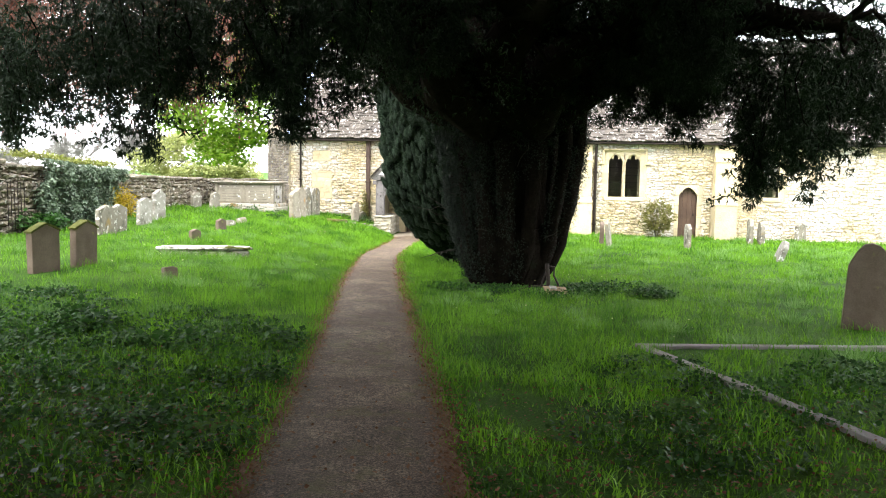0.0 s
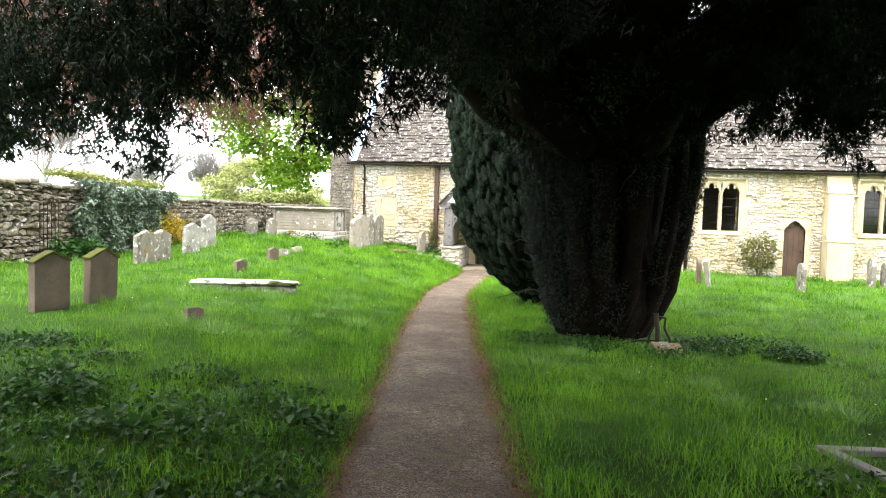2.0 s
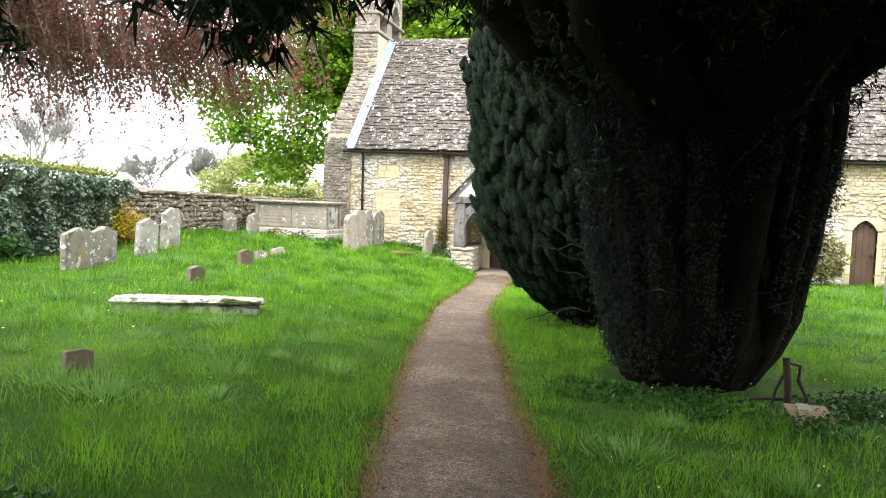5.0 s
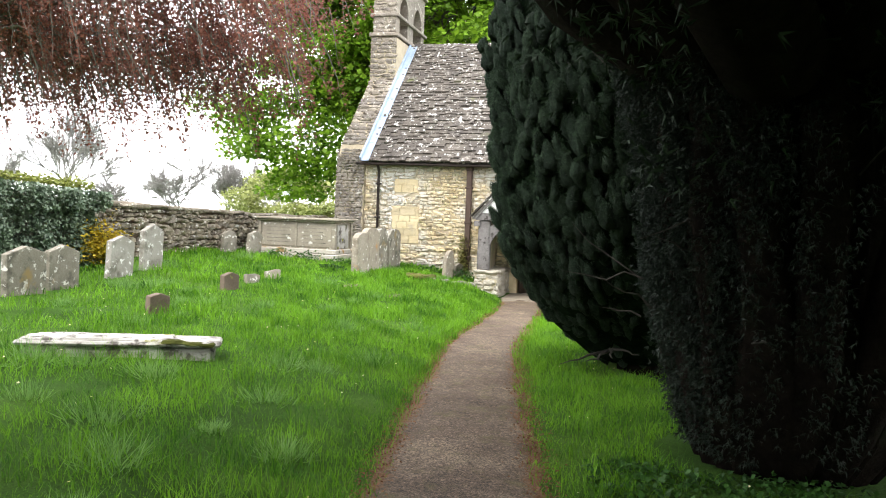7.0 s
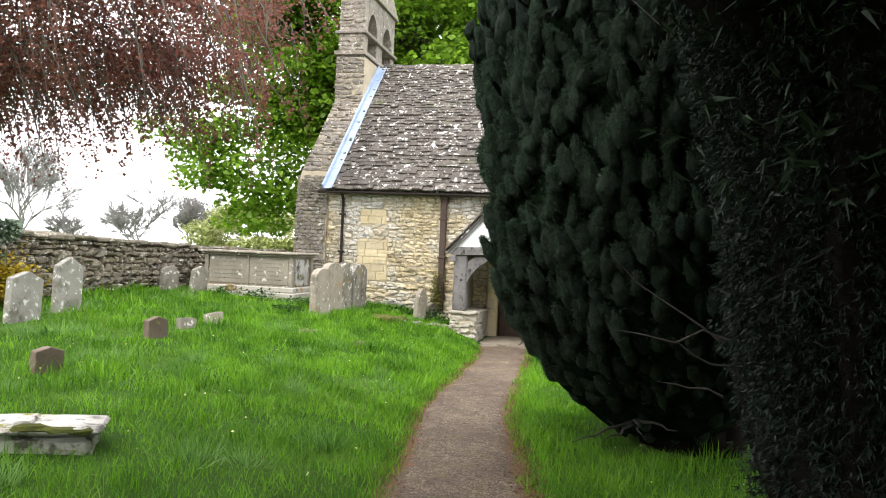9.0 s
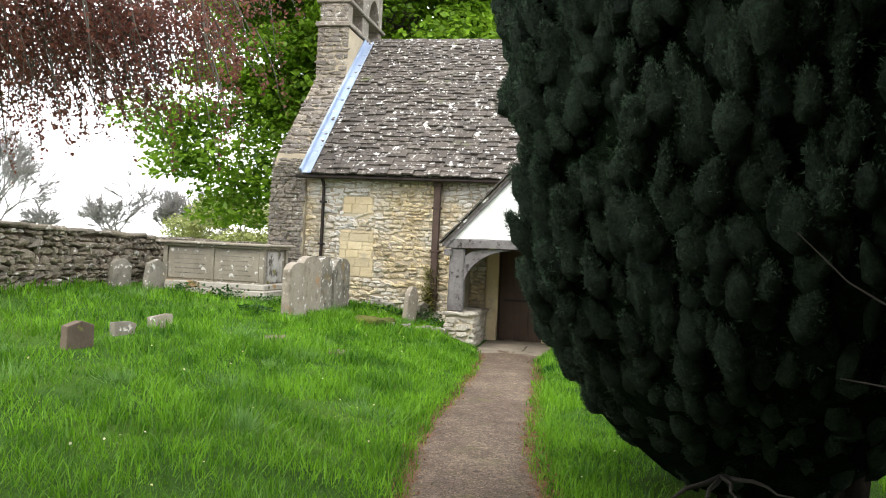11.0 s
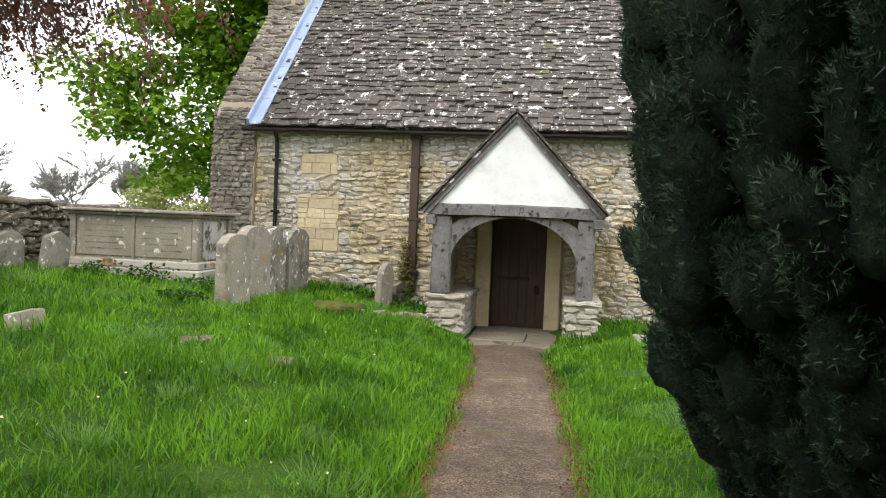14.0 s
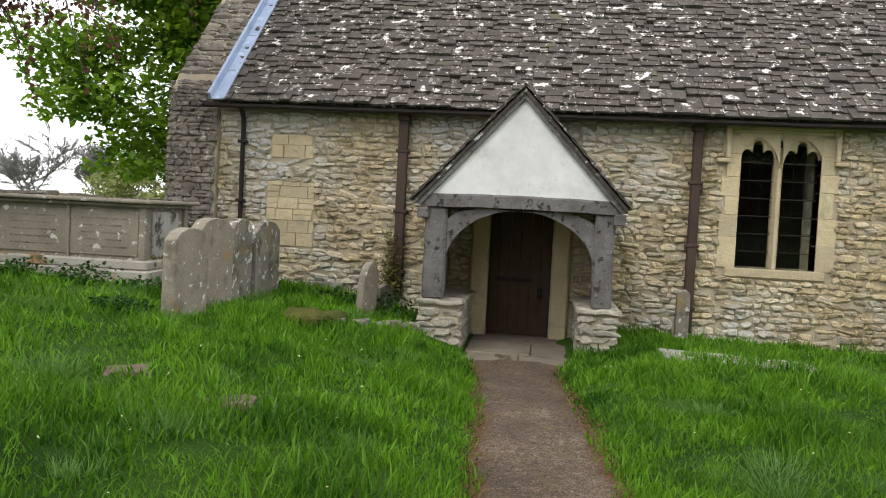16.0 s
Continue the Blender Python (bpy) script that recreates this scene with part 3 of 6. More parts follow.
def build_gable():
    """West gable wall with its sloping parapet and the bellcote of two arches on top."""
    arches = [(32.42, 33.3), (33.9, 34.85)]
    low = [(29.45, -1.2), (29.5, 2.1), (29.62, 3.1), (29.85, 3.4), (32.02, 5.62), (32.04, 6.95), (35.18, 6.95), (35.2, 5.62), (37.35, 3.4), (37.6, 3.1), (37.7, -1.2)]
    bm = prism(low, 0.85, axis="x")
    core = part("west_gable", moved(bm, pose(WEST, 0, 0)), M["mortar"], church, "grey stone west gable wall with sloping parapet")
    cote = part("bellcote", moved(boxes((0.05, 0.8, 32.04, 32.42, 6.95, 8.9), (0.05, 0.8, 33.3, 33.9, 6.95, 8.9), (0.05, 0.8, 34.85, 35.18, 6.95, 8.9), bevel=0.02), pose(WEST, 0, 0)), M["grey_stone"], church, "stone bellcote with two open arches")
    for a, b in arches:
        bm = bmesh.new()
        n, prev = 10, None
        for k in range(n + 1):
            u = k / n
            y = a + (b - a) * u
            z = 7.95 + 0.46 * (1 - abs(2 * u - 1) ** 1.7) ** 0.75
            q = [bm.verts.new((WEST + dx, y, zz)) for dx in (0.05, 0.8) for zz in (z, 8.9)]
            if prev:
                bm.faces.new((prev[0], q[0], q[1], prev[1]))
                bm.faces.new((prev[2], prev[3], q[3], q[2]))
                bm.faces.new((prev[0], prev[2], q[2], q[0]))
            prev = q
        part("arch_head", bm, M["grey_stone"], cote)
    part("coping", moved(prism([(31.9, 8.9), (33.6, 10.15), (35.3, 8.9)], 0.95, 0.02, "x"), pose(WEST - 0.05, 0, 0)), M["grey_stone"], cote)
    part("string_course", boxes((WEST - 0.06, WEST + 0.9, 31.96, 35.26, 7.0, 7.12), (WEST - 0.06, WEST + 0.9, 31.98, 35.24, 7.62, 7.72), bevel=0.02), M["grey_stone"], cote)
    rng = np.random.default_rng(4)
    st = courses(WEST, WEST + 0.85, -0.6, 3.25, (0.06, 0.13), (0.1, 0.26), rng)
    lay_stones(st, lambda u, v: pose(u, 29.46 + max(0, (v - 1.8)) * 0.07, v), 0.035, lambda u, v: True, core, M["grey_stone"], M["grey_stone"], "quoin_stone", 5, 0)
    slope = math.atan2(5.62 - 3.4, 32.02 - 29.85)
    ln = math.hypot(5.62 - 3.4, 32.02 - 29.85)
    st = courses(WEST, WEST + 0.85, 0, ln, (0.14, 0.2), (0.25, 0.5), rng)
    lay_stones(st, lambda u, v: Matrix.Translation((0, 29.85, 3.4)) @ pose(u, v * math.cos(slope), v * math.sin(slope), -math.degrees(math.pi / 2 - slope)), 0.05, lambda u, v: False, core, M["grey_stone"], M["grey_stone"], "coping_stone", 6, 0)
    st = courses(WEST, WEST + 0.85, 5.62, 6.98, (0.1, 0.17), (0.16, 0.36), rng)
    lay_stones(st, lambda u, v: pose(u, 32.03, v), 0.03, lambda u, v: False, core, M["grey_stone"], M["grey_stone"], "upper_stone", 7, 0)
    st = courses(WEST + 0.05, WEST + 0.8, 7.12, 8.9, (0.1, 0.17), (0.16, 0.36), rng)
    lay_stones(st, lambda u, v: pose(u, 32.05, v), 0.03, lambda u, v: False, cote, M["grey_stone"], M["grey_stone"], "bellcote_stone", 8, 0)


build_gable()


def build_roof():
    """South and north slopes under courses of stone slates that shrink towards the ridge."""
    run, rise = RIDGE_Y - EAVE_Y, RIDGE_Z - EAVE_Z
    ln, ang = math.hypot(run, rise), math.atan2(rise, run)
    ny = 2 * RIDGE_Y - EAVE_Y
    roof = part("roof", prism([(EAVE_Y + 0.04, EAVE_Z), (RIDGE_Y, RIDGE_Z), (ny, EAVE_Z), (ny, EAVE_Z - 0.1), (RIDGE_Y, RIDGE_Z - 0.14), (EAVE_Y + 0.06, EAVE_Z - 0.07)], EAST + 0.3 - (WEST + 0.85), axis="x"), M["slate_rest"], church, "steep stone slate roof spotted with white lichen")
    roof.location.x = WEST + 0.85
    rng = np.random.default_rng(11)
    v = np.array([(0, 0, 0), (1, 0, 0), (1, 1, 0), (0, 1, 0), (0.01, 0.0, 1), (0.985, 0.02, 1), (1, 1, 1), (0, 1, 1)], float)
    f = [(4, 5, 6, 7), (0, 1, 5, 4), (1, 2, 6, 5), (3, 0, 4, 7), (2, 3, 7, 6)]
    meshes = []
    shapes = []
    for k in range(8):
        w = v + rng.normal(0, 0.03, v.shape) * np.array([0.7, 0.6, 0])
        w[4:6, 1] = w[0:2, 1] - 0.02
        shapes.append(w)
        meshes.append(mesh_of("slate", w, f, M["slate"]))
    x0, x1 = WEST + 0.98, EAST + 0.25
    s, row, verts, faces, made = -0.06, 0, [], [], 0
    frame_m = Matrix.Translation((0, EAVE_Y, EAVE_Z)) @ Matrix.Rotation(ang, 4, "X")
    while s < ln - 0.05:
        expo = 0.165 - 0.055 * s / ln
        x = x0 - rng.uniform(0, 0.2)
        while x < x1:
            w = rng.uniform(0.13, 0.3) * (1.1 - 0.3 * s / ln)
            a, b = max(x, x0), min(x + w, x1)
            if b - a > 0.05:
                sag = 0.02 * noise.noise(Vector((a * 0.5, s * 0.7, 0)))
                m = frame_m @ pose(a, s + rng.normal(0, 0.005), 0.008 + sag, -7 + rng.normal(0, 0.9), rng.normal(0, 0.6), rng.normal(0, 0.5)) @ Matrix.Diagonal((b - a - 0.006, expo * 1.6, rng.uniform(0.024, 0.05), 1))
                m = m @ Matrix.Translation((0, 0, 0.9))
                k = int(rng.integers(8))
                if made < 300 and s < 1.1 and -8.5 < a < -1:
                    ob = new("slate", meshes[k])
                    ob.parent = roof
                    ob.matrix_basis = Matrix.Translation((-roof.location.x, 0, 0)) @ m
                    made += 1
                else:
                    o = len(verts)
                    verts += [Matrix.Translation((-roof.location.x, 0, 0)) @ m @ Vector(q) for q in shapes[k]]
                    faces += [tuple(o + q for q in t) for t in f]
            x += w
        s += expo
        row += 1
    tagged(part("slate_field", mesh_of("slate_field", verts, faces, M["slate_rest"]), None, roof), kind="stuff")
    ridge = []
    x = x0 - roof.location.x
    while x < x1 - roof.location.x:
        w = rng.uniform(0.45, 0.6)
        ridge.append((x, min(x + w, x1 - roof.location.x) - 0.012, w))
        x += w
    for a, b, w in ridge:
        t = moved(prism([(-0.2, -0.17), (0, 0.05 + rng.uniform(-0.012, 0.012)), (0.2, -0.17), (0.2, -0.21), (0, 0.0), (-0.2, -0.21)], b - a, axis="x"), pose(a, RIDGE_Y, RIDGE_Z + 0.06))
        part("ridge_tile", t, M["slate"], roof)
    # lead flashing against the gable, gutter board
    fl = boxes((0, 0.24, -0.1, ln * 0.98, 0.07, 0.09), (0.0, 0.05, -0.1, ln * 0.98, 0.07, 0.2), (0.21, 0.25, -0.1, ln * 0.98, 0.07, 0.11), *[(0, 0.25, q, q + 0.03, 0.09, 0.1) for q in np.arange(0.7, ln, 1.1)], bevel=0.006)
    part("lead_flashing", moved(fl, Matrix.Translation((0.0, 0, 0)) @ frame_m), M["lead"], roof, "pale blue grey lead flashing strip")
    rows = [(p, 0.04) for p in np.linspace(WEST + 0.7, EAST, 40)]
    lip, lf = tube_arrays([(p - roof.location.x, EAVE_Y + 0.02, EAVE_Z - 0.075 + 0.012 * noise.noise(Vector((p, 0, 0)))) for p, r in rows], [0.045] * 40, 8)
    part("gutter", mesh_of("gutter", lip, lf, M["iron"]), None, roof, "dark iron gutter under the eaves")
    return roof


roof = build_roof()


def downpipe(x, z0, z1, width, mat, label, square=False):
    p = tagged(new("downpipe"), label)
    p.parent = church
    w = width / 2
    if square:
        part("pipe", boxes((x - w, x + w, WALL_Y - 0.16, WALL_Y - 0.05, z0, z1), bevel=0.015), mat, p)
        hoppers = (x - w - 0.02, x + w + 0.02, WALL_Y - 0.19, WALL_Y - 0.03, z1 - 0.02, z1 + 0.08)
        part("hopper", boxes(hoppers, bevel=0.01), mat, p)
    else:
        v, f = tube_arrays([(x, WALL_Y - 0.1, z0), (x, WALL_Y - 0.1, z1 - 0.25), (x, WALL_Y - 0.12, z1 - 0.15), (x, EAVE_Y + 0.05, z1 + 0.05)], [w] * 4, 10)
        me = mesh_of("pipe", v, f, mat)
        me.shade_smooth()
        part("pipe", me, mat, p)
    for z in np.arange(z0 + 0.35, z1 - 0.2, 0.95):
        part("bracket", boxes((x - w - 0.03, x + w + 0.03, WALL_Y - 0.17, WALL_Y + 0.0, z, z + 0.05), bevel=0.008), mat, p)


downpipe(-9.16, 0.0, 2.82, 0.075, M["iron"], "thin black iron downpipe")
downpipe(-6.52, -0.05, 2.72, 0.15, M["rust_pipe"], "square brown downpipe beside the porch", True)
downpipe(-2.02, -0.35, 2.72, 0.14, M["rust_pipe"], "square brown downpipe by the window", True)
downpipe(1.95, -0.5, 2.75, 0.1, M["iron"], "black downpipe beside a buttress")


def arch_curve(u, kind):
    """Height, 0 to 1, of an arch at u from -1 to 1."""
    a = abs(u)
    if kind == "cusped":
        top = 0.64 + math.sqrt(0.34 ** 2 - a * a) if a < 0.32 else 0
        lobe = 0.26 + math.sqrt(max(0, 0.36 ** 2 - (a - 0.6) ** 2)) if 0.3 < a else 0
        return max(top, lobe)
    if kind == "pointed":
        return math.sqrt(max(0, 4 - (1 + a) ** 2)) / 1.732
    return (1 - a ** 1.5) ** 0.8


def arch_plate(x0, x1, z0, z1, ztop, y0, y1, kind, n=48):
    """The stone above an arched light: the arch's underside, its face and its back."""
    bm, prev = bmesh.new(), None
    for k in range(n + 1):
        u = -1 + 2 * k / n
        z = z0 + (z1 - z0) * arch_curve(u, kind)
        x = (x0 + x1) / 2 + (x1 - x0) / 2 * u
        q = [bm.verts.new((x, y, zz)) for y in (y0, y1) for zz in (z, ztop)]
        if prev:
            bm.faces.new((prev[0], q[0], q[1], prev[1]))
            bm.faces.new((prev[2], prev[3], q[3], q[2]))
            bm.faces.new((prev[0], prev[2], q[2], q[0]))
        prev = q
    bmesh.ops.recalc_face_normals(bm, faces=bm.faces[:])
    return bm


def church_window(x0, x1, z0, z1, label):
    w = tagged(new("window"), label)
    w.parent = church
    y = WALL_Y
    mid, mw = (x0 + x1) / 2, 0.06
    spring = z1 - 0.36
    part("window_sill", moved(boxes((x0 - 0.15, x1 + 0.15, y - 0.05, y + 0.3, z0 - 0.14, z0), bevel=0.015), Matrix.Identity(4)), M["ashlar"], w)
    part("mullion", moved(prism([(mid - mw, 0.05), (mid - 0.025, -0.02), (mid + 0.025, -0.02), (mid + mw, 0.05), (mid + mw, 0.17), (mid - mw, 0.17)], z1 - 0.1 - z0), Matrix.Translation((0, y + 0.06, z0)) @ Matrix(((1, 0, 0, 0), (0, 0, 1, 0), (0, 1, 0, 0), (0, 0, 0, 1)))), M["ashlar"], w, "moulded stone mullion")
    for a, b in ((x0, mid - mw), (mid + mw, x1)):
        part("tracery", arch_plate(a, b, spring, z1, z1 + 0.05, y + 0.055, y + 0.14, "cusped"), M["ashlar"], w, "cusped ogee window head")
        part("arch_order", arch_plate(a - 0.035, b + 0.035, spring - 0.06, z1 + 0.05, z1 + 0.1, y - 0.012, y + 0.05, "pointed"), M["ashlar"], w, "moulded pointed arch")
        pane = part("pane", boxes((a, b, y + 0.16, y + 0.166, z0, z1)), M["glass"], w, "dark leaded glass")
        pane.visible_shadow = False
        for z in np.arange(z0 + 0.25, spring + 0.1, 0.27):
            part("lead_bar", boxes((a, b, y + 0.135, y + 0.152, z, z + 0.013)), M["iron"], pane)
        for k in (1, 2):
            q = a + (b - a) * k / 3
            part("lead_came", boxes((q - 0.0016, q + 0.0016, y + 0.152, y + 0.157, z0, spring + 0.15)), M["iron"], pane)
    part("window_head", boxes((x0 - 0.14, x1 + 0.14, y - 0.04, y + 0.3, z1 + 0.1, z1 + 0.15), bevel=0.012), M["ashlar"], w)
    hood = boxes((x0 - 0.24, x1 + 0.24, y - 0.12, y, z1 + 0.15, z1 + 0.21), (x0 - 0.24, x0 - 0.17, y - 0.11, y, z1 - 0.3, z1 + 0.15), (x1 + 0.17, x1 + 0.24, y - 0.11, y, z1 - 0.3, z1 + 0.15), (x0 - 0.36, x0 - 0.17, y - 0.11, y, z1 - 0.36, z1 - 0.3), (x1 + 0.17, x1 + 0.36, y - 0.11, y, z1 - 0.36, z1 - 0.3), bevel=0.012)
    part("hood_mould", hood, M["ashlar"], w, "square stone hood mould with drop ends")
    rng = np.random.default_rng(int(x0 * 10) + 77)
    for side in (-1, 1):
        z = z0
        e = x0 if side < 0 else x1
        while z < z1 + 0.05:
            h = min(rng.uniform(0.26, 0.48), z1 + 0.05 - z)
            ww = rng.choice([0.2, 0.27])
            a, b = (e - ww, e) if side < 0 else (e, e + ww)
            if h > 0.05:
                part("jamb_stone", boxes((a, b, y - 0.025 + rng.normal(0, 0.0015), y + 0.3, z + 0.002, z + h - 0.002), bevel=0.004), M["ashlar"], w)
            z += h


church_window(*WINDOWS[0], "two-light stone window with cusped heads and dark leaded glass")
church_window(*WINDOWS[1], "shorter two-light stone window with dark leaded glass")
church_window(*WINDOWS[2], "two-light stone window beyond the buttress")


def build_buttress(x0, x1, label):
    y, b = WALL_Y, tagged(new("buttress"), label)
    b.parent = church
    part("buttress_base", prism([(y, -1.2), (y - 0.75, -1.2), (y - 0.75, 0.7), (y - 0.5, 0.86), (y, 0.86)], x1 - x0, 0.01, "x"), M["ashlar"], b).location.x = x0
    part("buttress_shaft", prism([(y, 0.86), (y - 0.48, 0.86), (y - 0.48, 2.2), (y - 0.2, 2.5), (y - 0.2, 2.75), (y, 2.75)], x1 - x0 - 0.04, 0.01, "x"), M["ashlar"], b).location.x = x0 + 0.02
    part("weathering", boxes((x0 - 0.03, x1 + 0.03, y - 0.78, y - 0.45, 0.66, 0.71), bevel=0.01), M["ashlar"], b)
    part("weathering", boxes((x0 - 0.02, x1 + 0.02, y - 0.51, y - 0.2, 2.17, 2.22), bevel=0.01), M["ashlar"], b)


build_buttress(1.1, 1.82, "stepped ashlar buttress with sloped weatherings")
build_buttress(6.1, 6.86, "stepped ashlar buttress with sloped weatherings")


def plank_door(name, x0, x1, z0, z1, y, arch, label, parent):
    d = tagged(new(name), label)
    d.parent = parent
    n = max(3, round((x1 - x0) / 0.16))
    rng = np.random.default_rng(int(abs(x0) * 100))
    for k in range(n):
        a, b = x0 + (x1 - x0) * k / n, x0 + (x1 - x0) * (k + 1) / n
        top = z1
        if arch:
            top = z1 - arch + arch * min(arch_curve(max(-1, min(1, 2 * (q - x0) / (x1 - x0) - 1)), "plain") for q in (a + 0.02, b - 0.02)) + 0.06
        part("plank", boxes((a + 0.002, b - 0.002, y + rng.uniform(0, 0.004), y + 0.05, z0, top), bevel=0.004), M["door"], d)
    return d


porch_door = plank_door("door", DOOR[0], DOOR[1], DOOR[2] + 0.06, DOOR[3], WALL_Y + 0.2, 0, "dark oak plank door inside the porch", church)
part("rail", boxes((DOOR[0] + 0.1, DOOR[1] - 0.3, WALL_Y + 0.175, WALL_Y + 0.2, 0.25, 0.3), bevel=0.005), M["iron"], porch_door, "long iron strap")
part("door_handle", moved(boxes((DOOR[1] - 0.2, DOOR[1] - 0.12, WALL_Y + 0.15, WALL_Y + 0.2, 0.0, 0.16), bevel=0.012), Matrix.Identity(4)), M["iron"], porch_door, "black iron latch")
priest_door = plank_door("priest_door", PRIEST[0], PRIEST[1], PRIEST[2], PRIEST[3], WALL_Y + 0.14, 0.3, "narrow dark brown arched plank door", church)
part("arch_head", arch_plate(PRIEST[0], PRIEST[1], PRIEST[3] - 0.3, PRIEST[3], PRIEST[3] + 0.06, WALL_Y - 0.02, WALL_Y + 0.25, "plain"), M["ashlar"], priest_door)
part("door_handle", boxes((PRIEST[1] - 0.12, PRIEST[1] - 0.07, WALL_Y + 0.1, WALL_Y + 0.14, 0.25, 0.33), bevel=0.01), M["iron"], priest_door)
for px in (PRIEST[0] - 0.14, PRIEST[1]):
    for z in (-0.66, -0.22, 0.18, 0.62, 0.95):
        part("jamb_stone", boxes((px, px + 0.14, WALL_Y - 0.02, WALL_Y + 0.25, z, z + 0.39), bevel=0.012), M["ashlar"], priest_door)


# ---- the porch ----
porch = tagged(new("porch"), "timber framed porch with white plaster gable and dwarf stone walls", "porch")
PF, PB, PXL, PXR, PC = 27.75, 29.58, -5.86, -3.32, -4.59
porch.location = (PC, PF, -0.62)
inv = Matrix.Translation((-PC, -PF, 0.62))


def porch_part(name, bm, mat, label="", parent=None):
    if parent is None:
        return part(name, moved(bm, inv), mat, porch, label)
    return part(name, moved(bm, inv), mat, parent, label)


def build_porch():
    z_l, apex = 1.36, 2.95
    for x0, x1 in ((PXL, PXL + 0.3), (PXR - 0.26, PXR)):
        porch_part("post", worn(boxes((x0, x1, PF, PF + 0.24, 0.1, z_l), bevel=0.03), 0.02, 4, 4), M["oak"], "weathered grey oak post")
    # tie beam, slightly bowed and worn
    bm = bmesh.new()
    prev, n = None, 16
    for k in range(n + 1):
        x = PXL - 0.06 + (PXR - PXL + 0.12) * k / n
        sag = 0.02 * math.sin(math.pi * k / n) + 0.008 * noise.noise(Vector((x * 3, 0, 0)))
        q = [bm.verts.new((x, y, z + sag)) for y, z in ((PF - 0.03, z_l), (PF - 0.03, z_l + 0.15), (PF - 0.01, z_l + 0.2), (PF + 0.2, z_l + 0.2), (PF + 0.2, z_l))]
        if prev:
            for j in range(5):
                bm.faces.new((prev[j], prev[(j + 1) % 5], q[(j + 1) % 5], q[j]))
        else:
            bm.faces.new(q)
        prev = q
    bm.faces.new(prev)
    bmesh.ops.recalc_face_normals(bm, faces=bm.faces[:])
    porch_part("tie_beam", bm, M["oak"], "grey oak tie beam with a weathered groove")
    # curved braces making a round-headed opening
    for s, xo in ((1, PXL + 0.28), (-1, PXR - 0.24)):
        bm, prev = bmesh.new(), None
        reach = (PC - xo) * s
        for k in range(15):
            a = math.pi / 2 * k / 14
            xi, zi = xo + s * (reach * (1 - math.cos(a))), 0.55 + 0.8 * math.sin(a)
            xe, ze = xo - s * 0.04 + s * (reach * (1 - math.cos(a))) * 0.75 * (k / 14) ** 1.5, 0.55 + (z_l - 0.55) * math.sin(a) ** 0.55 + 0.0
            q = [bm.verts.new((xx, yy, zz)) for yy in (PF + 0.05, PF + 0.17) for xx, zz in ((xi, zi), (xe, ze))]
            if prev:
                for c in ((0, 1), (1, 3), (3, 2), (2, 0)):
                    bm.faces.new((prev[c[0]], prev[c[1]], q[c[1]], q[c[0]]))
            prev = q
        bmesh.ops.recalc_face_normals(bm, faces=bm.faces[:])
        porch_part("brace", bm, M["oak"], "curved oak brace")
    porch_part("gable_panel", moved(prism([(PXL + 0.08, z_l + 0.17), (PXR - 0.08, z_l + 0.17), (PC, apex - 0.1)], 0.06), pose(0, PF - 0.02, 0)), M["plaster"], "stained white plaster gable")
    for s, e in ((-1, PXL - 0.14), (1, PXR + 0.14)):
        zt = 1.42
        d = Vector((e - PC, 0, zt - apex)).normalized()
        nrm = Vector((-d.z, 0, d.x)) * (1 if s < 0 else -1)
        if nrm.z < 0:
            nrm = -nrm
        A, B = Vector((PC, 0, apex)), Vector((e, 0, zt))
        ln = (B - A).length
        bm = prism([(A.x, A.z - 0.02), (B.x, B.z), (B.x - d.x * 0.02 - nrm.x * 0.075, B.z - nrm.z * 0.075), (A.x, A.z - 0.115)], 0.05)
        porch_part("bargeboard", moved(bm, pose(0, PF - 0.07, 0)), M["oak"], "grey timber bargeboard")
        bm = prism([(A.x, A.z + 0.03), (B.x, B.z + 0.03), (B.x, B.z - 0.03), (A.x, A.z - 0.03)], PB + 1.0 - PF)
        deck = porch_part("roof_slope", moved(bm, pose(0, PF - 0.1, 0)), M["slate"])
        rng = np.random.default_rng(31 + s)
        t = 0.0
        while t < ln:
            y = PF - 0.14
            while y < PB + 0.9:
                w = rng.uniform(0.14, 0.28)
                m = Matrix.Translation(B - d * t + nrm * 0.03)
                R = Matrix((-d, Vector((0, 1, 0)), nrm)).transposed().to_4x4()
                bm = boxes((0, 0.27, 0, w - 0.008, 0, rng.uniform(0.018, 0.03)))
                q = m @ R @ pose(0, y - 0, 0, 0, 5 + rng.normal(0, 1), 0) @ Matrix.Translation((-0.03, 0, 0.022))
                porch_part("slate", moved(bm, q), M["slate"], "", deck)
                y += w
            t += 0.19
    porch_part("beam_end", boxes((PXR - 0.03, PXR + 0.12, PF - 0.08, PF + 0.05, 1.22, 1.37), bevel=0.015), M["oak"], "square oak beam end")
    porch_part("beam_end", boxes((PXL - 0.1, PXL + 0.06, PF - 0.06, PF + 0.05, 1.2, 1.34), bevel=0.015), M["oak"], "square oak beam end")
    rng = np.random.default_rng(12)
    for x0, x1, nm in ((PXL - 0.05, PXL + 0.56, "west"), (PXR - 0.42, PXR + 0.12, "east")):
        core = porch_part("dwarf_wall", boxes((x0 + 0.03, x1 - 0.03, PF - 0.02, PB, -1.0, 0.06)), M["mortar"], "low limestone wall under the post")
        st = courses(x0, x1, -0.75, 0.02, (0.11, 0.17), (0.2, 0.45), rng)
        lay_stones(st, lambda u, v: inv @ pose(u, PF - 0.01, v), 0.05, lambda u, v: True, core, M["limewash_stone"], M["limewash_stone"], "stone", 41)
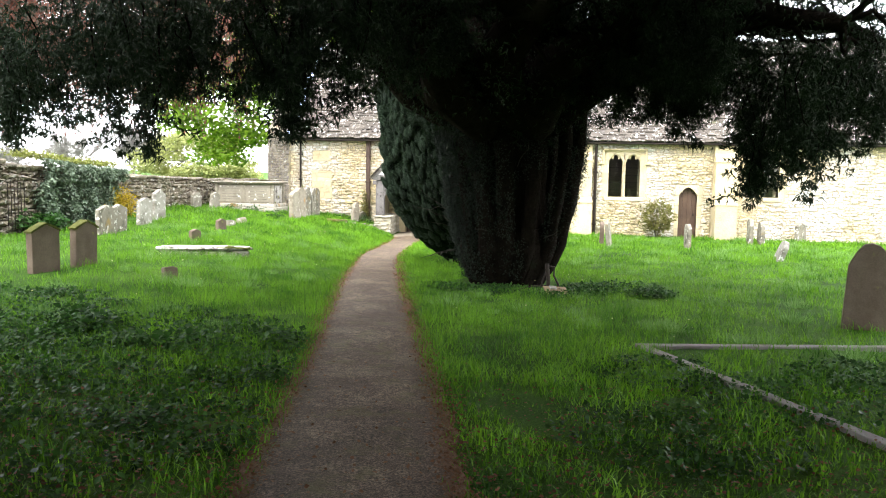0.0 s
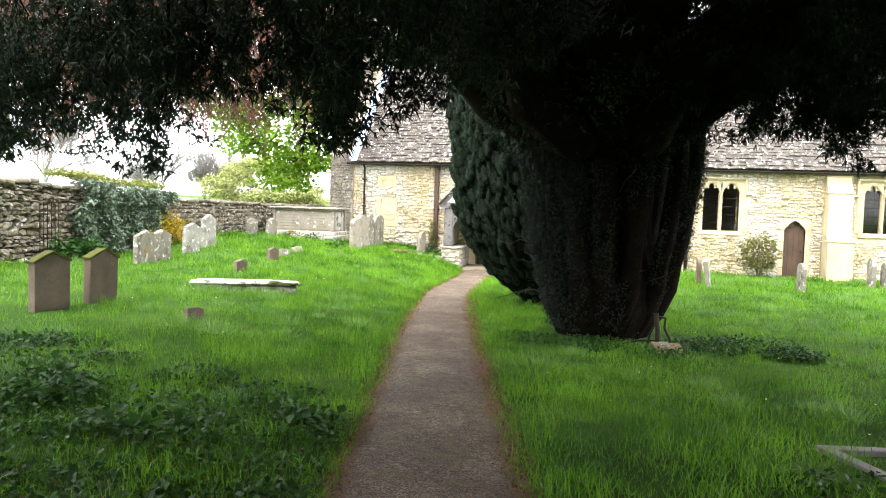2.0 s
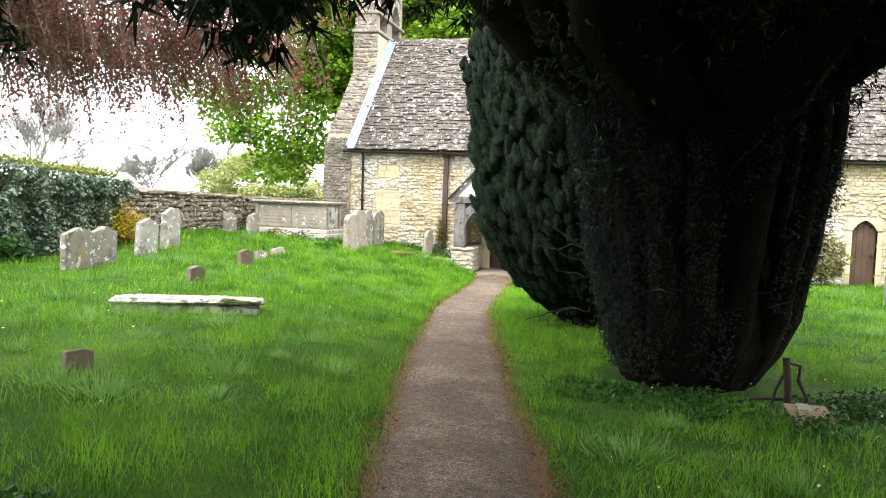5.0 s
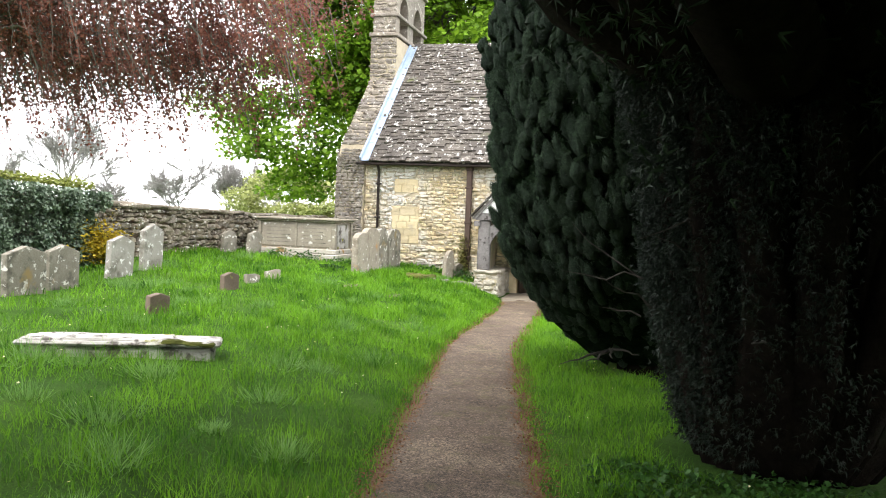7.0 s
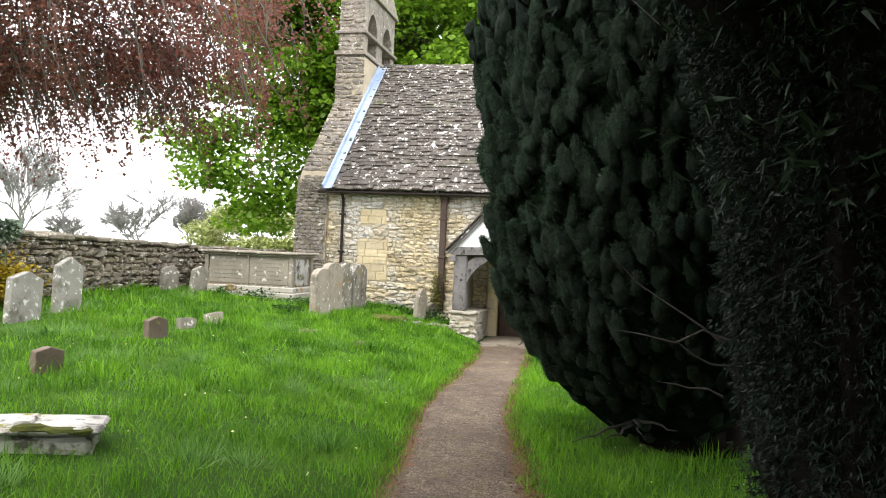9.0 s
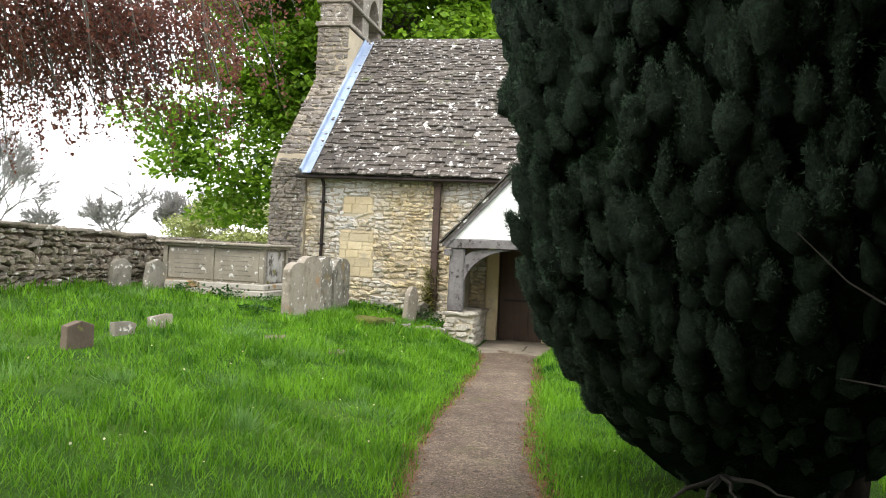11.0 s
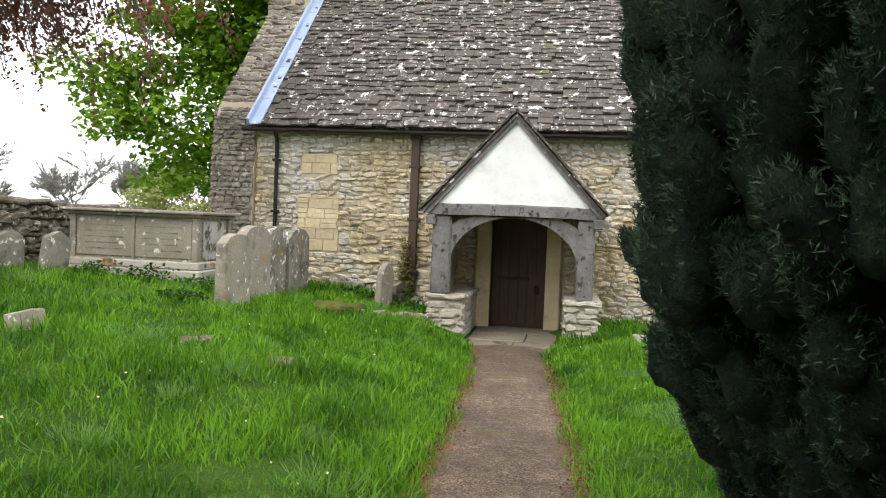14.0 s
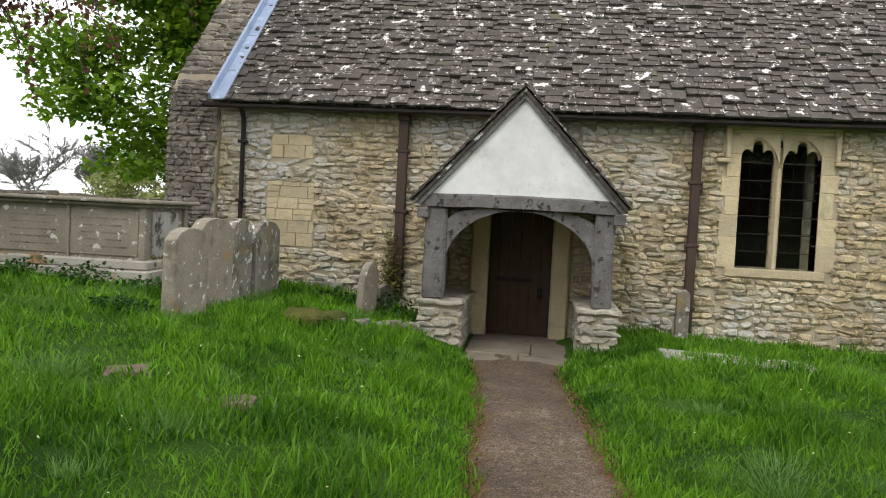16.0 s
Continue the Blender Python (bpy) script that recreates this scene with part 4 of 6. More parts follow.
        st = courses(PF - 0.03, PB, -0.75, 0.02, (0.11, 0.17), (0.2, 0.45), rng)
        inner = x1 if nm == "west" else x0
        turn = (lambda u, v, i=inner: inv @ Matrix.Translation((i - 0.03, u, v)) @ pose(0, 0, 0, 0, 0, 90)) if nm == "west" else (lambda u, v, i=inner: inv @ Matrix.Translation((i + 0.03, u, v)) @ pose(0, 0, 0, 0, 0, -90) @ Matrix.Translation((-0.3, 0, 0)))
        lay_stones(st, turn, 0.04, lambda u, v: True, core, M["limewash_stone"], M["limewash_stone"], "stone", 42)
        porch_part("cap_stone", worn(boxes((x0 - 0.03, x1 + 0.03, PF - 0.08, PB, 0.03, 0.1), bevel=0.02), 0.035, 6, 6), M["limewash_stone"], "", core)
    # side walls wear the darkened limewash that stands for interior shade
    porch_part("side_panel", boxes((PXL + 0.08, PXL + 0.14, PF + 0.2, PB, 0.09, 1.5)), M["inner"], "limewashed side wall with porch shade in its colour")
    porch_part("side_panel", boxes((PXR - 0.14, PXR - 0.08, PF + 0.2, PB, 0.09, 1.5)), M["inner"], "limewashed side wall with porch shade in its colour")
    for x0, x1 in ((-5.36, DOOR[0]), (DOOR[1], -3.82)):
        porch_part("door_jamb", boxes((x0, x1, WALL_Y - 0.1, WALL_Y + 0.25, -0.62, 1.5), bevel=0.03), M["ashlar"], "yellow limestone door jamb")
    for k, (a, b, c, d) in enumerate(((-5.2, -4.5, 27.3, 27.9), (-4.49, -3.8, 27.36, 27.85), (-5.25, -4.35, 27.91, 28.9), (-4.34, -3.75, 27.86, 28.9), (-5.25, -3.75, 28.91, 29.75))):
        porch_part("flagstone", worn(boxes((a, b, c, d, -0.75, -0.6 + 0.005 * (k % 3)), bevel=0.015), 0.014, 3), M["flag"], "worn flagstone")
    porch_part("ceiling_board", boxes((PXL + 0.1, PXR - 0.1, PF + 0.12, PB, 1.62, 1.66)), M["door"], "dark boarded porch ceiling")


build_porch()


# ---- stones of the south wall ----
def wall_stones():
    rng = np.random.default_rng(3)
    blocked = [(DOOR[0] - 0.3, DOOR[1] + 0.3, -2, 1.62), (PRIEST[0] - 0.15, PRIEST[1] + 0.15, -2, PRIEST[3] + 0.08), (1.1, 1.82, -2, 2.75), (6.1, 6.86, -2, 2.75)]
    for a, b, c, d in WINDOWS:
        blocked += [(a - 0.24, b + 0.24, c - 0.14, d + 0.2), (a - 0.36, b + 0.36, d - 0.36, d - 0.3)]
    patch = [(-8.75, -7.95, 0.62, 1.66), (-8.7, -8.0, 2.05, 2.42)]
    st = courses(WEST + 0.86, EAST, -0.75, EAVE_Z - 0.12, (0.06, 0.13), (0.12, 0.29), rng, blocked + patch)
    lay_stones(st, lambda u, v: pose(u, WALL_Y + 0.006, v + 0.05 * noise.noise(Vector((u * 0.9, v * 1.5, 7))), rng.normal(0, 4), rng.normal(0, 7), 0), 0.05, lambda u, v: -9.0 < u < 1.2 and 0.2 < v < 1.7 and not (-5.9 < u < -3.3), south_wall, M["rubble"], M["rubble_rest"], "stone", 9)
    for a, b, c, d in patch:
        for u, v, w, h in courses(a, b, c, d, (0.17, 0.22), (0.3, 0.5), rng):
            part("ashlar_block", worn(boxes((u + 0.004, u + w - 0.004, WALL_Y - 0.022 + rng.normal(0, 0.004), WALL_Y + 0.05, v + 0.002, v + h - 0.002), bevel=0.006), 0.006, 8, 2), M["ashlar"], south_wall, "smooth yellow limestone block")
    part("plinth_render", boxes((-8.15, -7.4, WALL_Y - 0.09, WALL_Y, -0.5, 0.08), bevel=0.015), M["head_pale"], south_wall, "pale cement plinth")


wall_stones()


# ---- churchyard wall ----
def build_boundary():
    x0, y0, y1 = -12.0, 6.0, 36.0
    top = lambda y: float(np.interp(y, [6, 16, 19, 21.3, 24, 28, 36], [1.85, 1.78, 1.55, 1.47, 1.4, 1.3, 1.2]))
    wall = tagged(new("churchyard_wall"), "grey dry stone boundary wall partly covered with ivy", "wall", kind="structure")
    rng = np.random.default_rng(21)
    n = 60
    ys = np.linspace(y0, y1, n)
    verts = [(x, y, z) for y in ys for x, z in ((x0 - 0.5, -0.6), (x0 - 0.06, -0.6), (x0 - 0.1, top(y) - 0.08), (x0 - 0.42, top(y) - 0.08))]
    faces = [(i * 4 + k, i * 4 + (k + 1) % 4, i * 4 + 4 + (k + 1) % 4, i * 4 + 4 + k) for i in range(n - 1) for k in range(4)]
    core = part("wall_core", mesh_of("wall_core", verts, faces, M["earth"]), None, wall)
    st = [s for s in courses(y0, y1, -0.2, 1.75, (0.06, 0.15), (0.1, 0.3), rng) if s[1] + s[3] < top(s[0]) - 0.06]
    place = lambda u, v: Matrix.Translation((x0 - 0.06 - 0.03 * v, u, v)) @ pose(0, 0, 0, rng.normal(0, 6), rng.normal(0, 9), 90)
    lay_stones(st, place, 0.09, lambda u, v: 19.5 < u < 26.5 and v > 0.35, core, M["drystone_near"], M["drystone"], "stone", 22)
    # cope of flat mortared stones
    y = y0
    while y < y1:
        w = rng.uniform(0.3, 0.7)
        h = rng.uniform(0.06, 0.11)
        part("cope_stone", moved(rough_up(boxes((-0.29, 0.29, 0, w - 0.01, 0, h), bevel=0.03), 0.02, 4), pose(x0 - 0.26, y, top(y) - 0.09, rng.normal(0, 2), rng.normal(0, 2), 0)), M["drystone_near"], core)
        y += w


build_boundary()


# ---- gravestones ----
def outline(style, w, h):
    c = w / 2
    if style == "gable":
        return [(-c, 0), (c, 0), (c, h * 0.84), (0, h), (-c, h * 0.84)]
    if style == "shoulder":
        return [(-c, 0), (c, 0), (c, h * 0.8), (c * 0.86, h * 0.84), (0, h), (-c * 0.86, h * 0.84), (-c, h * 0.8)]
    if style == "round":
        return [(-c, 0), (c, 0)] + [(c * math.cos(a), h - c * 0.75 + c * 0.75 * math.sin(a)) for a in np.linspace(0, math.pi, 14)]
    if style == "ogee":
        pts = [(c, h * 0.86), (c * 0.86, h * 0.9)] + [(c * 0.8 * math.cos(a), h * 0.9 + h * 0.1 * math.sin(a)) for a in np.linspace(0.15, math.pi - 0.15, 11)] + [(-c * 0.86, h * 0.9), (-c, h * 0.86)]
        return [(-c, 0), (c, 0)] + pts
    if style == "pointed":
        return [(-c, 0), (c, 0), (c, h * 0.72)] + [(c * (1 - q) ** 0.8, h * 0.72 + h * 0.28 * math.sin(q * math.pi / 2)) for q in (0.25, 0.5, 0.75, 1.0)] + [(-c * q ** 0.8, h * 0.72 + h * 0.28 * math.sin((1 - q) * math.pi / 2)) for q in (0.25, 0.5, 0.75)] + [(-c, h * 0.72)]
    return [(-c, 0), (c * 0.95, 0), (c, h * 0.9), (c * 0.3, h), (-c * 0.9, h * 0.93)]


def headstone(x, y, w, h, style, mat, label, yaw=0, lean=0, side=0, t=0.1, moss=False, bars=0, name="headstone", sunk=0.15):
    z = gz(x, y)
    th = tagged(new(name), label, "gravestone", "gravestones")
    th.matrix_basis = pose(x, y, z, lean, side, yaw)
    bm = moved(prism([(u, v - sunk if v == 0 else v) for u, v in outline(style, w, h)], t, min(0.012, t * 0.12)), pose(0, -t / 2, 0))
    rough_up(bm, 0.008, 9)
    part("slab", bm, mat, th)
    if moss:
        c = w / 2
        for s in (-1, 1):
            top = [(s * (c + 0.015), h * 0.83), (0, h + 0.0), (0, h + 0.028), (s * c * 0.5, h * 0.93 + 0.026), (s * (c + 0.02), h * 0.84 + 0.02)]
            part("moss", moved(rough_up(prism(top, t + 0.02), 0.008, 12), pose(0, -t / 2 - 0.01, 0)), M["moss"], th, "yellow green moss")
    for k in range(bars):
        ww = w * (0.62 - 0.12 * (k % 3))
        part("worn_lettering", boxes((-ww / 2, ww / 2, -t / 2 - 0.003, -t / 2 + 0.004, h * 0.72 - k * 0.075, h * 0.72 - k * 0.075 + 0.022)), M["head"], th, "illegible worn line of lettering")
    return th


STONES = [
    (-7.68, 11.42, 0.56, 0.75, "gable", "head_brown", "brown headstone with a mossy gabled top", 80, 0, 0, True),
    (-7.52, 12.25, 0.56, 0.74, "gable", "head_brown", "brown headstone with a mossy gabled top", 86, 0, 2, True),
    (-10.1, 17.4, 0.7, 0.7, "gable", "head", "grey lichened headstone with gabled top", 88, 0, 0, False),
    (-10.42, 18.5, 0.6, 0.66, "gable", "head", "grey lichened headstone with gabled top", 85, 0, 2, False),
    (-10.55, 20.05, 0.56, 0.72, "gable", "head_pale", "tall grey headstone with gabled top", 84, 0, 4, False),
    (-10.72, 21.2, 0.5, 0.86, "gable", "head_pale", "tall grey headstone with gabled top", 82, 0, 2, False),
    (-11.55, 25.5, 0.4, 0.52, "round", "head", "small pale headstone near the boundary wall", 70, 0, 0, False),
    (-11.0, 25.7, 0.42, 0.58, "shoulder", "head", "leaning pale headstone beside the chest tomb", 75, 0, 8, False),
    (-7.82, 17.17, 0.32, 0.26, "gable", "head_brown", "tiny brown footstone in the grass", 75, 0, 3, False),
    (-8.35, 19.93, 0.36, 0.3, "gable", "head_brown", "tiny dark footstone in the grass", 78, 0, 1, False),
    (-8.5, 20.98, 0.34, 0.17, "broken", "head", "low broken footstone in grass", 75, -12, 6, False),
    (-8.53, 21.87, 0.38, 0.17, "broken", "head_red", "low orange footstone sunk in grass", 75, -12, -4, False),
    (-5.65, 11.5, 0.24, 0.19, "broken", "head_brown", "small dark mossy footstone", 60, -14, 5, False),
    (-6.7, 28.1, 0.3, 0.72, "pointed", "head_red", "narrow leaning headstone by the church wall", 60, 0, 6, False),
    (-6.55, 28.7, 0.3, 0.42, "gable", "head", "small grey footstone by the church wall", 60, 0, 0, False),
    (-2.15, 29.2, 0.2, 0.76, "broken", "head", "narrow upright stone against the church wall", 0, 0, 0, False),
    (1.92, 25.2, 0.5, 0.68, "round", "head_brown", "thin dark headstone seen edge on", 88, 0, 1, False),
    (2.1, 24.4, 0.6, 0.78, "gable", "head", "leaning thin grey headstone in grass", 80, -8, 4, False),
    (4.4, 24.4, 0.5, 0.74, "round", "head", "narrow pale headstone in grass", 92, 0, 3, False),
    (6.9, 27.2, 0.7, 0.85, "pointed", "head", "worn pale headstone in grass", 85, 0, 0, False),
    (7.15, 26.8, 0.7, 0.75, "round", "head", "worn pale headstone in grass", 85, 0, 3, False),
    (6.05, 21.05, 0.6, 0.56, "round", "head_pale", "leaning lichened headstone in grass", 85, 20, -4, False),
    (9.05, 29.0, 0.7, 0.7, "shoulder", "head", "grey headstone by the church wall", 50, 0, 0, False),
    (4.2, 10.75, 0.52, 1.12, "pointed", "head_brown", "large brown headstone with rounded top", -14, 0, 3, False),
]
for x, y, w, h, style, mat, label, yaw, lean, side, mossy in STONES:
    headstone(x, y, w, h, style, M[mat], label, yaw, lean, side, 0.12 if h > 0.5 else 0.1, mossy)

ROW = [(-7.97, 25.05, 0.66, 0.93, "ogee", "head_red", "lichen spotted headstone with rust at its foot"), (-8.08, 25.95, 0.82, 1.03, "ogee", "head_red", "carved headstone with eroded face"),
       (-8.15, 26.92, 0.62, 1.03, "ogee", "head", "grey headstone with shaped top"), (-8.12, 27.8, 0.95, 1.02, "ogee", "head", "grey headstone with shaped top")]
for k, (x, y, w, h, style, mat, label) in enumerate(ROW):
    headstone(x, y, w, h, style, M[mat], label, 84 + 2 * k, 0, 1 - k, 0.15, False, 0)


def ledger_stone():
    x, y = -6.5, 14.7
    th = tagged(new("ledger_tomb"), "low ledger tomb with white lichen and mossy edges", "tomb")
    th.matrix_basis = pose(x, y, gz(x, y), -1, 1, 28)
    part("base", worn(boxes((-0.84, 0.84, -0.22, 0.22, -0.2, 0.09), bevel=0.03), 0.016, 11, 8), M["ledger"], th, "rough stone base")
    part("slab", worn(boxes((-0.9, 0.9, -0.26, 0.26, 0.105, 0.15), bevel=0.02), 0.011, 9, 8), M["ledger"], th, "cracked moss-edged top slab")
    part("slab", worn(boxes((-0.8, 0.45, -0.2, 0.2, 0.135, 0.17), bevel=0.015), 0.011, 10, 8), M["ledger"], th, "raised upper slab")
    part("moss", worn(boxes((0.35, 0.86, -0.27, -0.17, 0.12, 0.16), bevel=0.02), 0.035, 9, 6), M["moss"], th, "yellow green moss")


ledger_stone()


def chest_tomb():
    th = tagged(new("chest_tomb"), "large limestone chest tomb with panelled sides", "tomb")
    x0, x1, y0, y1, z0, z1 = -11.3, -9.2, 26.5, 27.7, 0.42, 1.15
    th.location = (-10.25, 27.1, 0.3)
    back = Matrix.Translation((10.25, -27.1, -0.3))
    add = lambda name, bm, mat, label="": part(name, moved(bm, back), mat, th, label)
    add("plinth", worn(boxes((x0 - 0.1, x1 + 0.1, y0 - 0.1, y1 + 0.1, 0.0, 0.36), bevel=0.02), 0.011, 9, 8), M["tomb_foot"], "orange lichened plinth")
    add("base_mould", boxes((x0 - 0.05, x1 + 0.05, y0 - 0.05, y1 + 0.05, 0.36, z0 + 0.06), bevel=0.02), M["tomb_foot"])
    add("chest", boxes((x0 + 0.05, x1 - 0.05, y0 + 0.05, y1 - 0.05, z0, z1)), M["tomb"])
    for a, b in ((x0 + 0.1, -10.27), (-10.23, x1 - 0.1)):
        add("side_panel", boxes((a, b, y0 + 0.028, y0 + 0.06, z0 + 0.1, z1 - 0.05), bevel=0.012), M["tomb"], "inscribed side panel")
        for k in range(5):
            add("worn_lettering", boxes((a + 0.15, b - 0.15 - 0.08 * (k % 2), y0 + 0.025, y0 + 0.03, z1 - 0.17 - 0.09 * k, z1 - 0.15 - 0.09 * k)), M["head"], "illegible worn line of lettering")
    for a, b in ((x0, x0 + 0.09), (x1 - 0.09, x1), (-10.275, -10.225)):
        add("pilaster", boxes((a, b, y0, y0 + 0.1, z0, z1), bevel=0.01), M["tomb"])
    add("pilaster", boxes((x1 - 0.09, x1, y1 - 0.1, y1, z0, z1), bevel=0.01), M["tomb"])
    add("end_panel", boxes((x1 - 0.06, x1 - 0.02, y0 + 0.25, y1 - 0.25, z0 + 0.08, z1 - 0.05), bevel=0.012), M["ledger"], "pale lichened end panel")
    add("cornice", boxes((x0 - 0.04, x1 + 0.04, y0 - 0.04, y1 + 0.04, z1, z1 + 0.05), bevel=0.015), M["tomb"])
    add("top_slab", rough_up(boxes((x0 - 0.12, x1 + 0.12, y0 - 0.12, y1 + 0.12, z1 + 0.05, z1 + 0.1), bevel=0.02, segs=2), 0.006, 4), M["tomb"], "moulded lichened top slab")


chest_tomb()


def grave_kerb():
    th = tagged(new("grave_kerb"), "low stone kerb round a grassed grave", "grave kerb")
    th.location = (1.1, 8.9, gz(1.1, 8.9))
    a, b = Vector((1.15, 8.86, 0)), Vector((2.74, 4.7, 0))
    along = (b - a).normalized()
    out = Vector((0.988, 0.15, 0))
    for p, d, ln in ((a, along, 4.6), (a, out, 3.4), (a + out * 3.4, along, 4.6), (a + along * 4.6, out, 3.4)):
        yaw = math.degrees(math.atan2(d.y, d.x))
        n = 2 if ln > 4 else 1
        for k in range(n):
            q = p + d * (ln * k / n)
            z = gz(q.x, q.y)
            e = q + d * (ln / n)
            part("kerb_stone", moved(rough_up(boxes((-0.06, ln / n - 0.012, -0.055, 0.055, -0.16, 0.045), bevel=0.012, segs=2), 0.004), Matrix.Translation(-th.location) @ pose(q.x, q.y, z, 0, -math.degrees(math.atan2(gz(e.x, e.y) - z, ln / n)), yaw)), M["kerb"], th, "pinkish grey kerb stone")


grave_kerb()
fs = tagged(new("flat_gravestone"), "flat grey gravestone lying in the grass", "gravestone")
fs.matrix_basis = pose(-1.75, 27.4, gz(-1.75, 27.4) + 0.03, 2, 2, 2)
part("slab", worn(boxes((-0.95, 0.95, -0.28, 0.28, -0.1, 0.01), bevel=0.02), 0.015, 9, 8), M["head_pale"], fs)


def fallen_stone(x, y, sx, sy, sz, yaw, mat, label, name="fallen_stone"):
    th = tagged(new(name), label, "stone", "loose stones in the grass")
    th.matrix_basis = pose(x, y, gz(x, y) + sz * 0.12, random.uniform(-60, 60) * min(sz, 0.13), random.uniform(-60, 60) * min(sz, 0.13), yaw)
    part("block", worn(boxes((-sx / 2, sx / 2, -sy / 2, sy / 2, -sz, sz / 2), bevel=min(0.02, sz * 0.2)), 0.03, 6, 4), mat, th)


for x, y, sx, sy, sz, yaw in ((-6.05, 27.6, 0.42, 0.2, 0.16, 20), (-6.25, 27.25, 0.34, 0.18, 0.12, 55), (-6.5, 26.9, 0.3, 0.16, 0.1, 70), (-6.75, 26.5, 0.3, 0.2, 0.08, 50)):
    fallen_stone(x, y, sx, sy, sz, yaw, M["head"], "rough loose limestone block in long grass")
for x, y, sx, sy, yaw in ((-6.35, 22.3, 0.36, 0.24, 10), (-7.2, 22.5, 0.3, 0.24, 30)):
    fallen_stone(x, y, sx, sy, 0.03, yaw, M["head_brown"], "flat brown stone sunk in the lawn", "flat_stone")
tagged(new("moss_patch"), "yellow moss over a sunken grave slab", "moss")
mp = bpy.data.objects["moss_patch"]
mp.matrix_basis = pose(-7.0, 26.3, gz(-7.0, 26.3) + 0.06, 0, 2, 80)
part("cushion", worn(boxes((-0.5, 0.5, -0.3, 0.3, -0.1, 0.03), bevel=0.02), 0.06, 5, 8), M["moss"], mp)


# ---- trees ----
def branch_line(a, b, rng, bend=0.15, n=6):
    a, b = Vector(a), Vector(b)
    out = [a + (b - a) * (k / (n - 1)) + Vector(rng.normal(0, 1, 3)) * bend * (0 < k < n - 1) * (b - a).length * 0.2 for k in range(n)]
    return out


def big_yew():
    """The old yew over the path: a fluted leaning trunk, heavy limbs and low hanging sprays."""
    rng = np.random.default_rng(51)
    cx, cy = -0.6, 14.75
    tree = tagged(new("yew_tree"), "huge dark old yew with fluted trunk and drooping branches", "tree")
    tree.location = (cx, cy, gz(cx, cy))
    back = Matrix.Translation(-tree.location)
    z0 = gz(cx, cy)
    bole_h, bole_r = [-0.3, 0.0, 0.3, 0.8, 1.5, 2.2, 3.0, 4.2], [0.72, 0.64, 0.82, 0.98, 1.14, 1.22, 1.34, 1.6]
    lean_x = lambda h: float(np.interp(h, [0, 0.8, 2.2, 3, 4.2], [0, 0.08, 0.08, 0.0, -0.15]))
    rings, sides = 30, 80
    verts = []
    for i in range(rings):
        h = -0.3 + i * 0.15
        core = float(np.interp(h, [0, 0.7, 1.4, 4], [0.97, 0.93, 0.74, 0.62]))
        r = float(np.interp(h, bole_h, bole_r)) * core
        for k in range(sides):
            a = 2 * math.pi * k / sides
            fl = 0.11 * noise.noise(Vector((math.cos(a) * 3.2, math.sin(a) * 3.2, h * 0.35))) + 0.09 * noise.noise(Vector((math.cos(a) * 8, math.sin(a) * 8, h * 0.5))) + 0.03 * noise.noise(Vector((a * 9, 0, h * 3)))
            east = 1 - 0.3 * max(0, math.cos(a - 0.1)) * float(np.interp(h, [0.6, 1.6], [0, 1]))
            rr = r * (1 + 1.3 * fl) * east
            verts.append((lean_x(h) + rr * math.cos(a), rr * 0.92 * math.sin(a), h))
    faces = [(i * sides + k, i * sides + (k + 1) % sides, (i + 1) * sides + (k + 1) % sides, (i + 1) * sides + k) for i in range(rings - 1) for k in range(sides)]
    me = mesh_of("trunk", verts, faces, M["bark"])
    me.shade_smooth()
    part("trunk", me, None, tree, "deeply fluted reddish yew trunk with crown shade in its colour")
    # separate stems rising round the bole, with gaps between the eastern ones
    for k in range(15):
        a = math.radians(24 * k + 8) + rng.normal(0, 0.08)
        thick = rng.uniform(0.15, 0.25) * (0.72 if math.cos(a) > 0.3 else 1.1)
        hs = np.linspace(0.05, 4.1, 12)
        line, rad = [], []
        for h in hs:
            r = float(np.interp(h, bole_h, bole_r)) - thick * 0.75 + 0.05 * noise.noise(Vector((k * 3.3, h * 0.8, 2)))
            b = a + 0.12 * noise.noise(Vector((k * 5.1, h * 0.5, 9)))
            line.append(Vector((lean_x(h) + r * math.cos(b), r * 0.92 * math.sin(b), h)))
            rad.append(thick * float(np.interp(h, [0, 0.8, 2.5, 4.1], [0.7, 1.0, 0.85, 0.75])))
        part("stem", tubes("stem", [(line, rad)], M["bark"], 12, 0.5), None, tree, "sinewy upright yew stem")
    ends = [(-5.0, -5.2, 4.6), (-6.5, -3.4, 5.2), (-2.0, -6.2, 4.6), (1.5, -6.0, 4.5), (4.3, -4.0, 4.0), (6.0, -1.0, 4.2), (5.0, 3.0, 4.6), (1.5, 5.0, 5.5), (-2.5, 3.5, 7.0), (-4.5, 0.5, 6.6), (-2.6, -4.2, 4.6), (0.5, -10.0, 5.2), (-3.5, -9.6, 5.4), (3.5, -9.0, 5.2), (0, 0, 8.5), (-2.2, -1, 8), (2.5, 0.5, 8), (2.6, 1.2, 4.4)]
    lines = []
    for ex, ey, ez in ends:
        p = branch_line((ex * 0.12, ey * 0.12, 2.9 + 0.2 * rng.random()), (ex, ey, ez), rng, 0.12, 8)
        for k, q in enumerate(p):
            q.z += 0.9 * math.sin(math.pi * k / 7)
        r0 = 0.34
        lines.append((p, [r0 * (1 - k / 8) ** 0.8 + 0.03 for k in range(8)]))
    subs = []
    for p, r in list(lines):
        for k in range(2, 8):
            for _ in range(3):
                e = p[k] + Vector((rng.normal(0, 1.1), rng.normal(0, 1.1), rng.uniform(-0.5, 0.6)))
